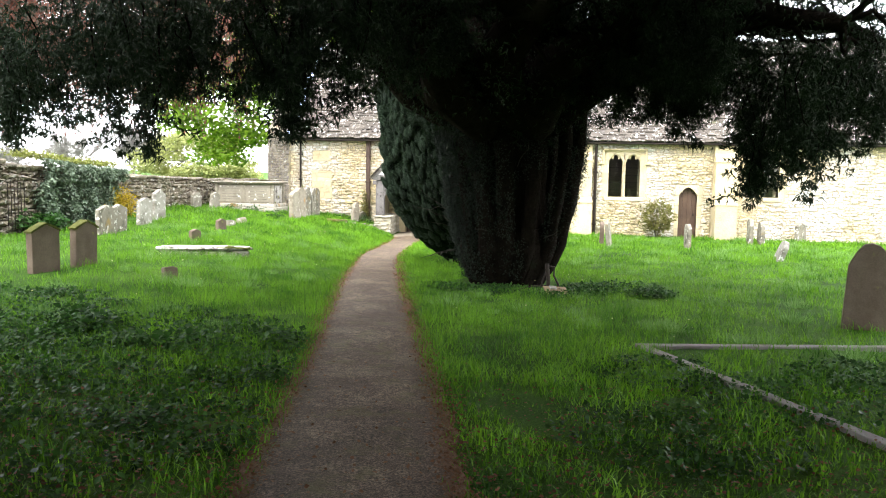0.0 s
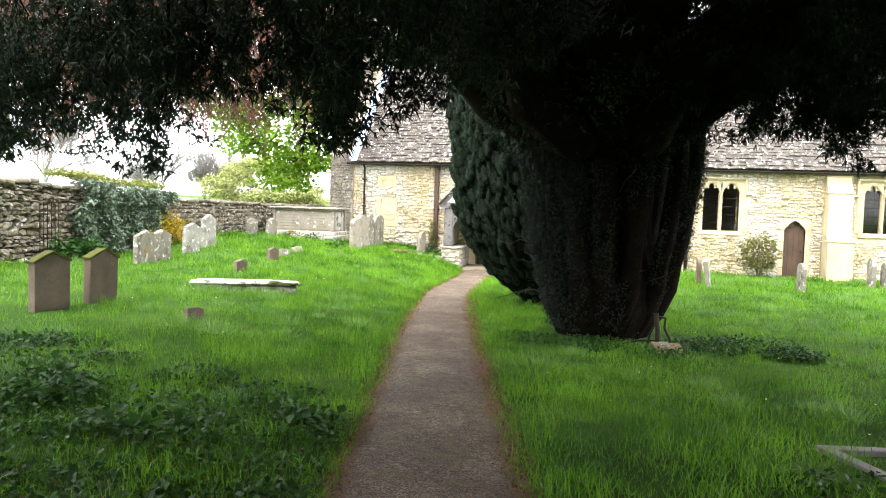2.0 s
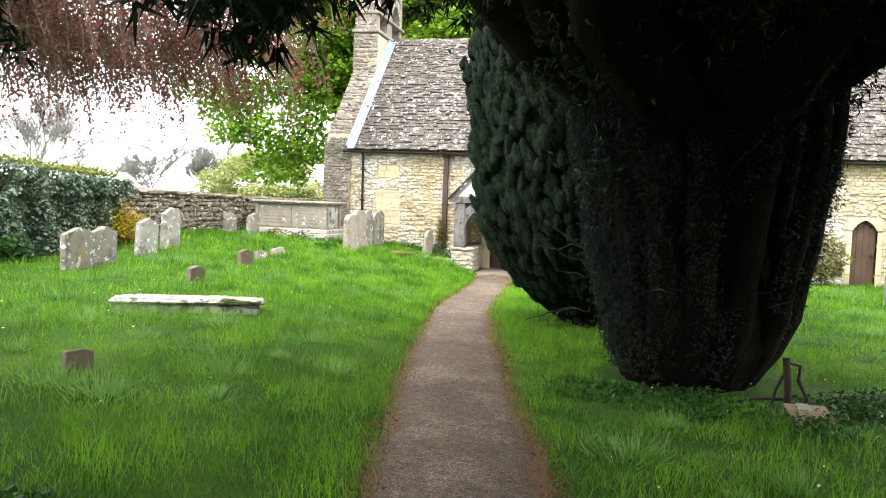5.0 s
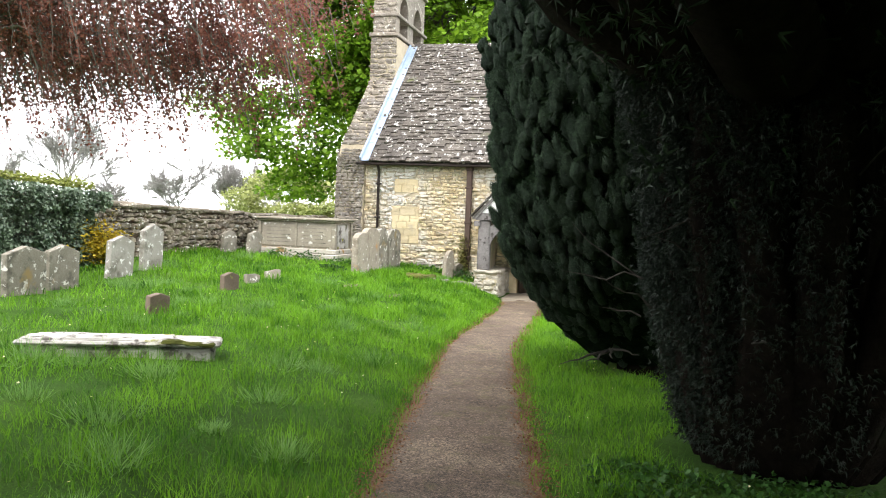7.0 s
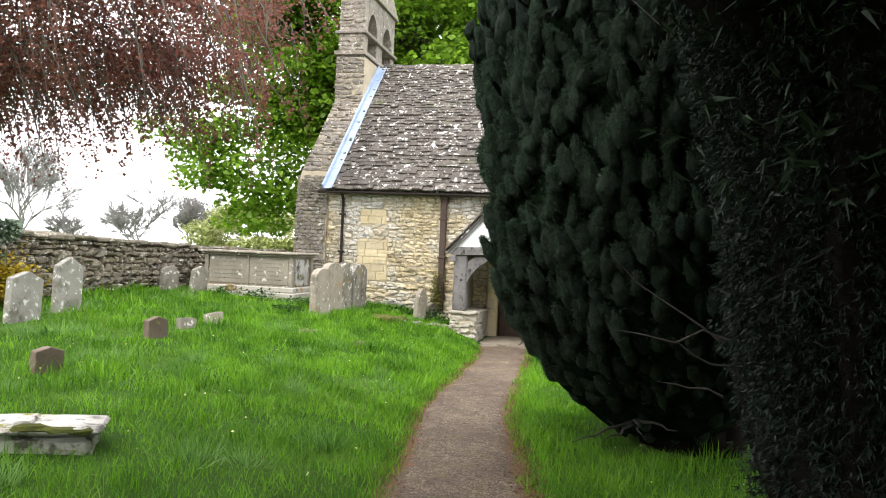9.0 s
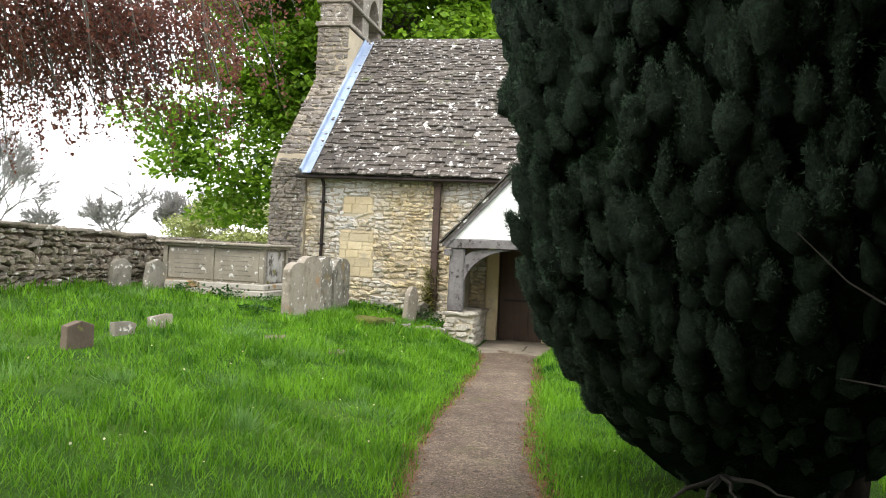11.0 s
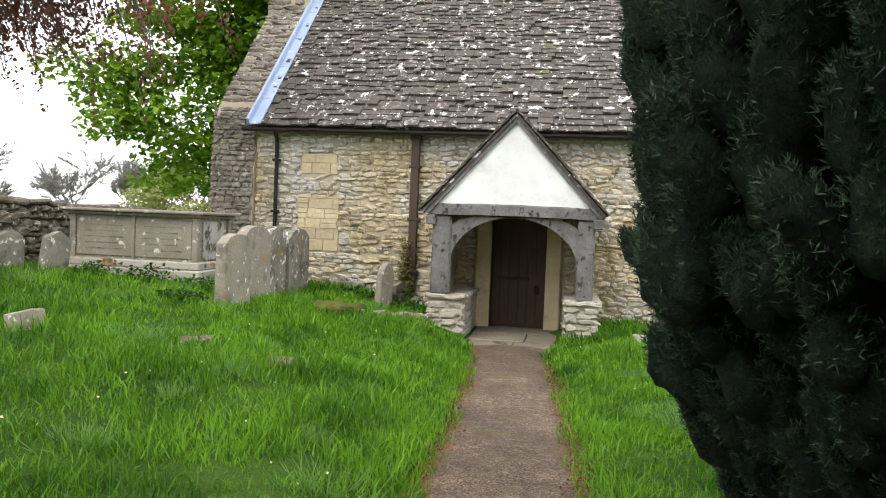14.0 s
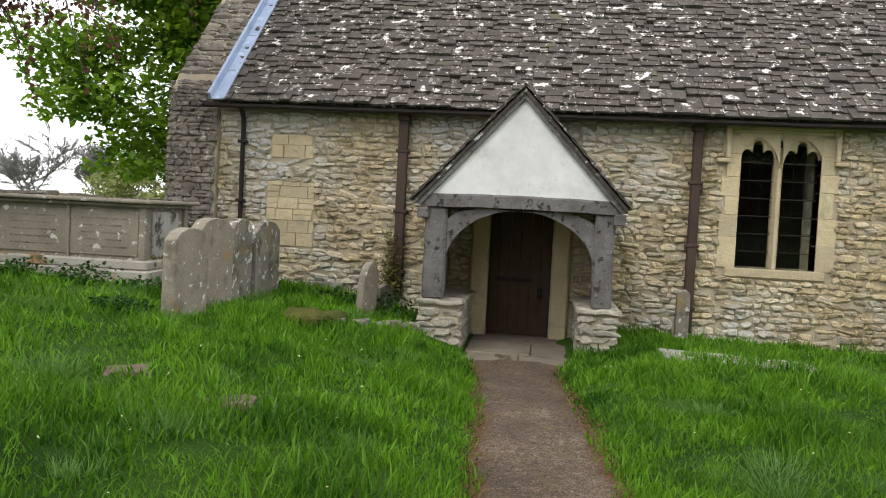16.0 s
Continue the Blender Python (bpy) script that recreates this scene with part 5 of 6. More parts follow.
                subs.append((branch_line(p[k], e, rng, 0.3, 5), [0.05, 0.04, 0.03, 0.02, 0.01]))
    for p, r in lines:
        me = tubes("limb", [(p, r)], M["bark"], 9)
        part("limb", me, None, tree)
    tagged(part("small_branch", tubes("small_branch", subs, M["bark"], 5), None, tree), kind="stuff")
    # dead twigs round the fork
    twigs = []
    for _ in range(34):
        a = rng.uniform(0, 2 * math.pi)
        h = rng.uniform(0.8, 3.6)
        p = Vector((1.05 * math.cos(a) - 0.1, 0.95 * math.sin(a), h))
        e = p + Vector((math.cos(a), math.sin(a), rng.uniform(-0.4, 0.9))) * rng.uniform(0.25, 0.8)
        twigs.append((branch_line(p, e, rng, 0.16, 5), [0.009, 0.007, 0.006, 0.004, 0.002]))
    for tw in twigs:
        part("dead_twig", tubes("dead_twig", [tw], M["twig"], 4), None, tree, "bare grey dead twig")
    # crown: sprays in layers; a low fringe at the rim and hanging sprays
    P, D, S = [], [], []

    def cluster(c, r, n, down=0.6, size=0.16):
        q = rng.normal(0, 1, (n, 3)) * np.array([r, r, r * 0.55]) + np.array(c)
        P.append(q)
        D.append(unit(np.stack([rng.normal(0, 0.7, n), rng.normal(0, 0.7, n), rng.normal(-down, 0.35, n)], 1)))
        S.append(np.full(n, size))

    for p, r in lines:
        for k in (0, 1, 2):
            for _ in range(3):
                cluster(p[k] + Vector((rng.normal(0, 0.3), rng.normal(0, 0.3), rng.normal(0, 0.3))), 0.3, 70)
        for k in range(3, 8):
            for _ in range(4):
                c = p[k] + Vector((rng.normal(0, 0.8), rng.normal(0, 0.8), rng.normal(0.35, 0.4)))
                cluster(c, 0.42, 120)
    # fringe hanging down at the rim: (x, y, lowest z) in the churchyard
    fringe = [(-6.6, 9.6, 1.95), (-6.0, 9.3, 2.2), (-5.4, 9.0, 2.35), (-4.85, 8.9, 1.8), (-4.3, 9.0, 2.45), (-3.7, 8.8, 2.35), (-3.2, 8.7, 2.5), (-2.6, 8.4, 1.95), (-2.2, 8.6, 2.3), (-1.75, 8.9, 2.6), (-1.3, 9.4, 2.9), (-7.3, 10.0, 2.1), (-3.4, 10.5, 2.6), (-2.4, 11.3, 2.6), (-5.0, 10.5, 2.75), (-6.2, 11.0, 2.7),
              (1.5, 12.8, 2.45), (2.0, 12.6, 2.4), (2.5, 12.1, 2.1), (2.95, 11.4, 1.15), (3.3, 11.8, 1.5), (3.4, 11.2, 1.6), (3.9, 11.6, 1.9), (4.4, 11.9, 2.0), (2.2, 11.0, 2.6), (3.0, 12.4, 1.9), (4.9, 12.4, 1.8), (5.6, 13, 1.9), (0.9, 11.5, 2.9), (1.4, 10.6, 3.0), (0.75, 12.6, 2.9), (1.1, 12.5, 2.75), (1.5, 12.4, 2.6), (1.9, 12.5, 2.5),
              (1.6, 14.0, 3.1), (2.2, 13.8, 2.95), (2.9, 14.0, 2.85), (3.6, 14.2, 2.8), (4.4, 14.4, 2.75), (5.2, 14.0, 2.7), (6.0, 13.8, 2.7)]
    hang = []
    for x, y, zl in fringe:
        for _ in range(5):
            ax, ay = x + rng.normal(0, 0.32), y + rng.normal(0, 0.3)
            low = zl + abs(rng.normal(0, 0.3))
            top = Vector((ax + rng.normal(0, 0.2), ay + rng.normal(0, 0.2), low + rng.uniform(0.8, 1.6))) - tree.location
            end = Vector((ax, ay, low)) - tree.location
            ln = branch_line(top, end, rng, 0.25, 5)
            hang.append((ln, [0.014, 0.012, 0.009, 0.006, 0.003]))
            for t in np.linspace(0.0, 1.0, 8):
                c = top + (end - top) * t
                cluster(c, 0.06 + 0.05 * (1 - t), 22, 1.1, 0.17)
                if 0.15 < t < 0.95:
                    o = Vector((rng.normal(0, 0.22), rng.normal(0, 0.22), -0.12))
                    for f in (0.5, 1.0, 1.4):
                        cluster(c + o * f, 0.05, 9, 0.9, 0.16)
        cluster(Vector((x, y, zl + 1.5)) - tree.location, 0.36, 90)
    tagged(part("hanging_twig", tubes("hanging_twig", hang, M["bark"], 4), None, tree), kind="stuff")
    # slab of needles above the view, added to shade the path and lawn
    n = 19000
    q = np.stack([rng.uniform(-9.0, 9.5, n), rng.uniform(3.2, 11.4, n), rng.uniform(4.6, 6.2, n)], 1)
    q = q[(q[:, 1] < 8.3) | (q[:, 0] > -2.0)] - np.array(tree.location)
    n = len(q)
    # second unseen layer, added to darken the grass right of the path
    m = 9000
    over = np.stack([rng.uniform(-1.8, 6.5, m), rng.uniform(11.0, 17.0, m), rng.uniform(5.2, 6.8, m)], 1) - np.array(tree.location)
    q, n = np.concatenate([q, over]), n + m
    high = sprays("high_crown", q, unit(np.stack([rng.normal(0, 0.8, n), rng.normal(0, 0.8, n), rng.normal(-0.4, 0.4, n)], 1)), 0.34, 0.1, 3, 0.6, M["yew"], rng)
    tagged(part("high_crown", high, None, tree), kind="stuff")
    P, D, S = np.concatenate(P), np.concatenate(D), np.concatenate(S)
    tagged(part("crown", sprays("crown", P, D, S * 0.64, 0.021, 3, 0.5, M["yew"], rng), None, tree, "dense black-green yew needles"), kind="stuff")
    # short leafy growth hanging in strings over the trunk
    P2, D2 = [], []
    for k in range(330):
        a = rng.normal(math.radians(212), 0.55) if k % 3 else rng.uniform(0, 2 * math.pi)
        top = rng.uniform(0.7, 4.2) if math.cos(a - math.radians(205)) > 0.2 else rng.uniform(1.7, 4.3)
        ln = min(rng.uniform(0.5, 1.3), top - 0.12)
        m = int(ln * 70)
        t = rng.uniform(0, 1, m)
        h = top - t * ln
        r = np.interp(h, bole_h, bole_r) + rng.uniform(0.0, 0.1) + rng.normal(0, 0.035, m)
        b = a + rng.normal(0, 0.035, m) + 0.05 * math.sin(k) * t
        P2.append(np.stack([np.interp(h, [0, 0.8, 2.2, 3, 4.2], [0, 0.08, 0.08, 0.0, -0.15]) + r * np.cos(b), r * 0.94 * np.sin(b), h], 1))
        D2.append(unit(np.stack([np.cos(b) * 0.7, np.sin(b) * 0.7, rng.normal(-0.75, 0.3, m)], 1)))
    P2, D2 = np.concatenate(P2), np.concatenate(D2)
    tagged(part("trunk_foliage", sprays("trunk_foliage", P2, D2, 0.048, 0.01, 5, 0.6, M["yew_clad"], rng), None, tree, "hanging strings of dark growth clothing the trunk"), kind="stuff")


big_yew()


def irish_yew():
    """The upright yew: a short trunk and a dense body of upright plumes, narrowing to a skirt above the ground."""
    rng = np.random.default_rng(61)
    cx, cy = -1.5, 18.7
    tree = tagged(new("irish_yew"), "dense upright dark green yew beside the path", "tree")
    tree.location = (cx, cy, gz(cx, cy))
    lines = []
    for k in range(9):
        a = 2 * math.pi * k / 9
        lines.append(([Vector((0.28 * math.cos(a), 0.28 * math.sin(a), -0.2)), Vector((0.35 * math.cos(a), 0.35 * math.sin(a), 0.6)), Vector((0.8 * math.cos(a), 0.8 * math.sin(a), 1.7)), Vector((1.1 * math.cos(a), 1.1 * math.sin(a), 3.6)), Vector((0.6 * math.cos(a), 0.6 * math.sin(a), 6.5))], [0.24, 0.2, 0.13, 0.08, 0.03]))
    for ln in lines:
        part("trunk", tubes("trunk", [ln], M["bark"], 8, 0.3), None, tree)
    prof_h = [0.0, 0.22, 0.4, 0.6, 0.9, 1.3, 2.0, 2.9, 4.0, 5.2, 6.3, 7.0]
    prof_r = [0.55, 0.78, 1.0, 1.3, 1.65, 2.0, 2.38, 2.6, 2.74, 2.55, 1.7, 0.4]
    prof_x = [-0.2, -0.22, -0.25, -0.2, -0.12, 0.05, 0.18, 0.3, 0.3, 0.3, 0.3, 0.3]
    prof_y = [0.1, 0.1, 0.1, 0.05, -0.2, -0.42, -0.62, -0.72, -0.5, -0.4, -0.4, -0.4]
    lump = lambda a, h: 0.06 * noise.noise(Vector((math.cos(a) * 3.4, math.sin(a) * 3.4, h * 0.75))) + 0.045 * noise.noise(Vector((math.cos(a) * 7, math.sin(a) * 7, h * 1.6 + 5)))
    east = lambda a: 1 - 0.22 * np.maximum(0, np.cos(a - 0.35))
    # the bush's dense inside, its needle colour darkened as shade between plumes
    verts, faces, ks = [], [], 72
    for i, hh in enumerate(np.linspace(0.05, 6.9, 66)):
        for k in range(ks):
            a = 2 * math.pi * k / ks
            rr = float(np.interp(hh, prof_h, prof_r) * east(a)) * (float(np.interp(hh, [0.3, 1.2], [0.95, 0.87])) + lump(a, hh) + 0.05 * noise.noise(Vector((math.cos(a) * 14, math.sin(a) * 14, hh * 6)))) * (0.55 if i == 0 else 1)
            verts.append((rr * math.cos(a) + float(np.interp(hh, prof_h, prof_x)), rr * math.sin(a) + float(np.interp(hh, prof_h, prof_y)), hh))
        if i:
            faces += [((i - 1) * ks + k, (i - 1) * ks + (k + 1) % ks, i * ks + (k + 1) % ks, i * ks + k) for k in range(ks)]
    faces.append(tuple(range(ks))[::-1])
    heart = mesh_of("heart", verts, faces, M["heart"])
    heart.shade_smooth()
    part("heart", heart, None, tree, "inner needles coloured dark as the shade between plumes")
    P, D, BV, BF = [], [], [], []
    knob = bmesh.new()
    bmesh.ops.create_icosphere(knob, subdivisions=2, radius=1)
    fine = np.array([tuple(v.co) for v in knob.verts]), np.array([[v.index for v in f.verts] for f in knob.faces])
    knob.free()
    knob = bmesh.new()
    bmesh.ops.create_icosphere(knob, subdivisions=1, radius=1)
    plain = np.array([tuple(v.co) for v in knob.verts]), np.array([[v.index for v in f.verts] for f in knob.faces])
    knob.free()
    made = 0
    plumes = []
    for hb in np.arange(0.2, 6.9, 0.15):
        r = float(np.interp(hb, prof_h, prof_r))
        step = 0.15 / max(r, 0.5)
        for a in np.arange(math.radians(95), math.radians(325), step):
            plumes.append((hb + rng.normal(0, 0.06), a + rng.normal(0, step * 0.35), (230 if a < math.radians(215) and hb < 3.2 else 102) if a < math.radians(255) and hb < 3.6 else 16))
        for a in np.arange(math.radians(-35), math.radians(95), step * 2.4):
            plumes.append((hb + rng.normal(0, 0.1), a + rng.normal(0, step * 0.5), 12))
    for h, a, m in plumes:
        r = float(np.interp(h, prof_h, prof_r) * east(a)) * (0.965 + lump(a, h)) - 0.1 - rng.uniform(0.0, 0.1)
        r += 0.15 * noise.noise(Vector((math.cos(a) * 7.5, math.sin(a) * 7.5, h * 1.5 + 3))) + 0.09 * noise.noise(Vector((math.cos(a) * 17, math.sin(a) * 17, h * 4.0)))
        c = np.array([r * math.cos(a) + float(np.interp(h, prof_h, prof_x)), r * math.sin(a) + float(np.interp(h, prof_h, prof_y)), h])
        lean = float(np.interp(h, [0.3, 1.6, 4.5], [0.8, 0.5, 0.2]))
        axis = np.array([math.cos(a) * lean, math.sin(a) * lean, 0.85]) + rng.normal(0, 0.14, 3)
        axis /= np.linalg.norm(axis)
        side = np.cross(axis, [0.3, 0.2, 0.9])
        side /= np.linalg.norm(side)
        third = np.cross(axis, side)
        ln, fat = rng.uniform(0.1, 0.18), rng.uniform(0.045, 0.08)
        kv, kf = fine if m > 100 else plain
        lumps = 1 + 0.22 * np.sin(kv[:, :1] * 5 + h * 9) * np.cos(kv[:, 1:2] * 6 + a * 9) + 0.16 * np.sin(kv[:, 2:] * 9 + a * 20)
        body = (kv[:, :1] * side + kv[:, 1:2] * third) * fat * (1 - 0.25 * kv[:, 2:]) * lumps + kv[:, 2:] * axis * ln
        BF.append(kf + made)
        BV.append(body + c)
        made += len(kv)
        n = rng.normal(0, 1, (m, 3))
        n /= np.linalg.norm(n, axis=1, keepdims=True)
        n[:, 2] = np.where(n[:, 2] < -0.4, -n[:, 2], n[:, 2])
        P.append(c + ((n[:, :1] * side + n[:, 1:2] * third) * fat * (1 - 0.25 * n[:, 2:]) + n[:, 2:] * axis * ln) * rng.uniform(0.92, 1.12, (m, 1)))
        D.append(unit((n[:, :1] * side + n[:, 1:2] * third) + axis * (0.8 + n[:, 2:])))
    body = mesh_of("plume_body", np.concatenate(BV), np.concatenate(BF), M["plume"])
    body.shade_smooth()
    tagged(part("plume_body", body, None, tree, "knobbly upright plumes"), kind="stuff")
    P, D = np.concatenate(P), np.concatenate(D)
    tagged(part("foliage", sprays("foliage", P, D, 0.026, 0.0048, 3, 0.55, M["yew_tip"], rng), None, tree, "upright plumes of dark green needles"), kind="stuff")
    m = 12000
    h = rng.uniform(0.4, 6.7, m)
    a = rng.uniform(0, 2 * math.pi, m)
    r = np.interp(h, prof_h, prof_r) * east(a) * rng.uniform(0.84, 0.9, m)
    Q = np.stack([r * np.cos(a) + np.interp(h, prof_h, prof_x), r * np.sin(a) + np.interp(h, prof_h, prof_y), h], 1)
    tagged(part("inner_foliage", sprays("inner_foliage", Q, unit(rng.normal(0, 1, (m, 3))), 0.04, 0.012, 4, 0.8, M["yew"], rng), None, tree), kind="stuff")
    hang = [(branch_line((-0.6, -0.8, 0.35), (-1.15 + 0.3 * k, -1.25, 0.2 + 0.06 * k), rng, 0.14, 6), [0.02, 0.018, 0.014, 0.01, 0.007, 0.004]) for k in range(4)]
    for tw in hang:
        part("low_branch", tubes("low_branch", [tw], M["twig"], 5), None, tree, "bare low branch under the skirt")


irish_yew()


def broad_tree(name, label, base, height, crown, trunk_r, leaf, mat, n, seed, bark="bark_grey", droop=0.4, clumps=70, hang=0.0, boughs=(), tight=1.45, lean=1.0, fork=1):
    """A broadleaf tree: tapered trunk, limbs to the clumps, leaves in flattened clumps inside the crown's ellipsoid (cx, cy, cz, rx, ry, rz)."""
    rng = np.random.default_rng(seed)
    tree = tagged(new(name), label, "tree")
    x, y = base
    z = gz(x, y)
    tree.location = (x, y, z)
    top = Vector(((crown[0] - x) * lean, (crown[1] - y) * lean, height * 0.75))
    stem = branch_line((0, 0, -0.3), top, rng, 0.1, 8)
    part("trunk", tubes("trunk", [(stem, [trunk_r * (1 - 0.85 * k / 7) for k in range(8)])], M[bark], 12), None, tree)
    P, limbs = [], []
    for q_i in range(clumps):
        d = rng.normal(0, 1, 3)
        d /= np.linalg.norm(d)
        rr = rng.uniform(0.45, 1.0) ** 0.6
        c = np.array([crown[0] - x + d[0] * crown[3] * rr, crown[1] - y + d[1] * crown[4] * rr, crown[2] - z + d[2] * crown[5] * rr])
        if q_i < len(boughs):
            c = np.array(boughs[q_i]) - np.array([x, y, z])
        k = int(np.clip(c[2] / top.z * 7 - 2, fork, 6))
        limbs.append((branch_line(stem[k], c, rng, 0.3, 6), [trunk_r * 0.13, trunk_r * 0.09, trunk_r * 0.06, trunk_r * 0.04, trunk_r * 0.025, 0.008]))
        m = n // clumps
        s = rng.uniform(0.55, 1.25) * crown[3] * 0.2
        q = rng.normal(0, 1, (m, 3))
        q = q / np.linalg.norm(q, axis=1, keepdims=True) * (rng.uniform(0, 1, (m, 1)) ** 0.45) * np.array([s, s, s * 0.42]) * tight + c
        q[:, 2] -= 0.1 * ((q[:, 0] - c[0]) ** 2 + (q[:, 1] - c[1]) ** 2) / max(s, 0.1)
        P.append(q)
        if hang:
            away = np.array([c[0], c[1]]) - np.array([top.x, top.y])
            away = away / max(0.3, np.linalg.norm(away))
            for _ in range(8 if c[2] < crown[2] - z + 1 else 2):
                m2 = m // 6
                hx, hy = c[0] + rng.normal(0, s * 0.8), c[1] + rng.normal(0, s * 0.8)
                drop, reach = hang * rng.uniform(0.35, 1), rng.uniform(0.3, 1.1)
                t = rng.uniform(0, 1, m2) ** 0.8
                fan = 0.24 * (1.1 - t)
                P.append(np.stack([hx + away[0] * reach * t ** 0.6 + rng.normal(0, 1, m2) * fan, hy + away[1] * reach * t ** 0.6 + rng.normal(0, 1, m2) * fan, c[2] - t ** 1.5 * drop + rng.normal(0, 0.08, m2)], 1))
                limbs.append((branch_line((hx, hy, c[2]), (hx + away[0] * reach, hy + away[1] * reach, c[2] - drop), rng, 0.12, 5), [0.022, 0.018, 0.013, 0.008, 0.004]))
    for ln in limbs[:8]:
        part("limb", tubes("limb", [ln], M[bark], 7), None, tree)
    tagged(part("small_branch", tubes("small_branch", limbs[8:], M[bark], 5), None, tree), kind="stuff")
    tagged(part("crown", leaves("crown", np.concatenate(P), leaf, M[mat], rng, droop), None, tree), kind="stuff")
    return tree


LOW_BOUGHS = [(-21.0, 42, 6.6), (-20.0, 42, 5.6), (-19.6, 41.5, 4.4), (-18.6, 42, 6.6), (-18.2, 42, 5.0), (-17.4, 42, 3.6), (-17.6, 42, 2.6), (-16.4, 42, 4.6), (-15.6, 42, 3.6), (-15.2, 42.5, 6.0), (-14.0, 43, 5.2), (-18.8, 42, 8.2), (-17.0, 42, 8.0), (-16.0, 42.5, 7.2)]
broad_tree("sycamore_tree", "tall sycamore in fresh green leaf beyond the church", (-12.5, 46.5), 17, (-12.6, 45.5, 12.2, 8.2, 6.5, 6.8), 0.5, 0.265, "syc", 135000, 71, clumps=190, boughs=LOW_BOUGHS)
LOW_COPPER = [(-12.0 - 0.55 * k, 26.0 + 1.1 * (k % 4), 6.6 - 0.05 * k - 0.5 * (k % 3)) for k in range(18)]
broad_tree("copper_beech", "copper beech with drooping purple-brown leaves", (-20.6, 24.2), 14, (-16.6, 27.0, 8.6, 6.0, 5.5, 3.4), 0.55, 0.1, "copper", 48000, 72, clumps=140, droop=0.9, hang=2.7, boughs=LOW_COPPER, lean=0.3, fork=4)


def bare_tree(label, x, y, h, width, spread, seed):
    """A far leafless tree: a trunk that forks again and again into fine twigs."""
    rng = np.random.default_rng(seed)
    tree = tagged(new("bare_tree"), label, "tree", "bare trees on the skyline")
    tree.location = (x, y, -0.8)
    lines = []

    def grow(p, d, ln, r, depth):
        e = p + d * ln
        lines.append(([p.copy(), p + d * ln * 0.5 + Vector(rng.normal(0, 0.04, 3)) * ln, e.copy()], [r, r * 0.8, r * 0.6]))
        if depth == 0:
            return
        for q in range(5 if depth > 4 else 3):
            nd = (d + Vector((rng.normal(0, spread), rng.normal(0, spread), rng.normal(0.06, 0.25)))).normalized()
            grow(p + (e - p) * (0.55 + 0.15 * q if q < 3 else 1.0), nd, ln * rng.uniform(0.7, 0.95), max(r * 0.62, 0.03), depth - 1)

    grow(Vector((0, 0, -0.5)), Vector((0, 0, 1)), h * 0.22, h * 0.02, 5)
    pts = np.array([tuple(q) for ln in lines for q in ln[0]])
    grown, wide = np.percentile(pts[:, 2], 97), np.percentile(np.abs(pts[:, :2]), 95)
    for ln, _ in lines:
        for q in ln:
            q.x, q.y, q.z = q.x * width * 0.5 / wide, q.y * width * 0.5 / wide, q.z * h * 0.93 / grown
    fine = [ln[0] for ln in lines if ln[1][0] < h * 0.009]
    pick, along = rng.integers(0, len(fine), 6000), rng.uniform(0, 1, 6000)
    tips = np.array([tuple(fine[k][0].lerp(fine[k][2], u)) for k, u in zip(pick, along)])
    out = unit(tips - np.array([0, 0, h * 0.35]) + rng.normal(0, h * 0.16, tips.shape))
    tagged(part("twig", sprays("twig", tips, out, h * 0.055, 0.04, 3, 0.45, M["bark_hazed"], rng), None, tree), kind="stuff")
    part("trunk", tubes("trunk", lines[:1], M["bark_hazed"], 8), None, tree)
    tagged(part("small_branch", tubes("small_branch", lines[1:], M["bark_hazed"], 3, 0), None, tree), kind="stuff")


bare_tree("tall bare grey tree far beyond the wall", -78.5, 100, 15.0, 12.0, 0.42, 81)
bare_tree("rounded bare tree far beyond the wall", -61.2, 100, 8.6, 8.6, 0.6, 82)
bare_tree("slender bare tree far beyond the wall", -53.8, 100, 8.0, 4.2, 0.42, 83)
bare_tree("slender bare tree far beyond the wall", -51.0, 102, 7.6, 4.0, 0.42, 85)
bare_tree("low bare tree far beyond the wall", -72.0, 101, 5.6, 6.0, 0.55, 86)
bare_tree("bare tree at the field's edge", -90.0, 101, 9.0, 7.5, 0.5, 87)
broad_tree("far_tree", "rounded pale yellow-green spring tree far away", (-45, 100), 6, (-45.0, 100, 2.6, 8.0, 6, 3.9), 0.3, 0.36, "pale_tree", 20000, 84, "bark_hazed", clumps=80)


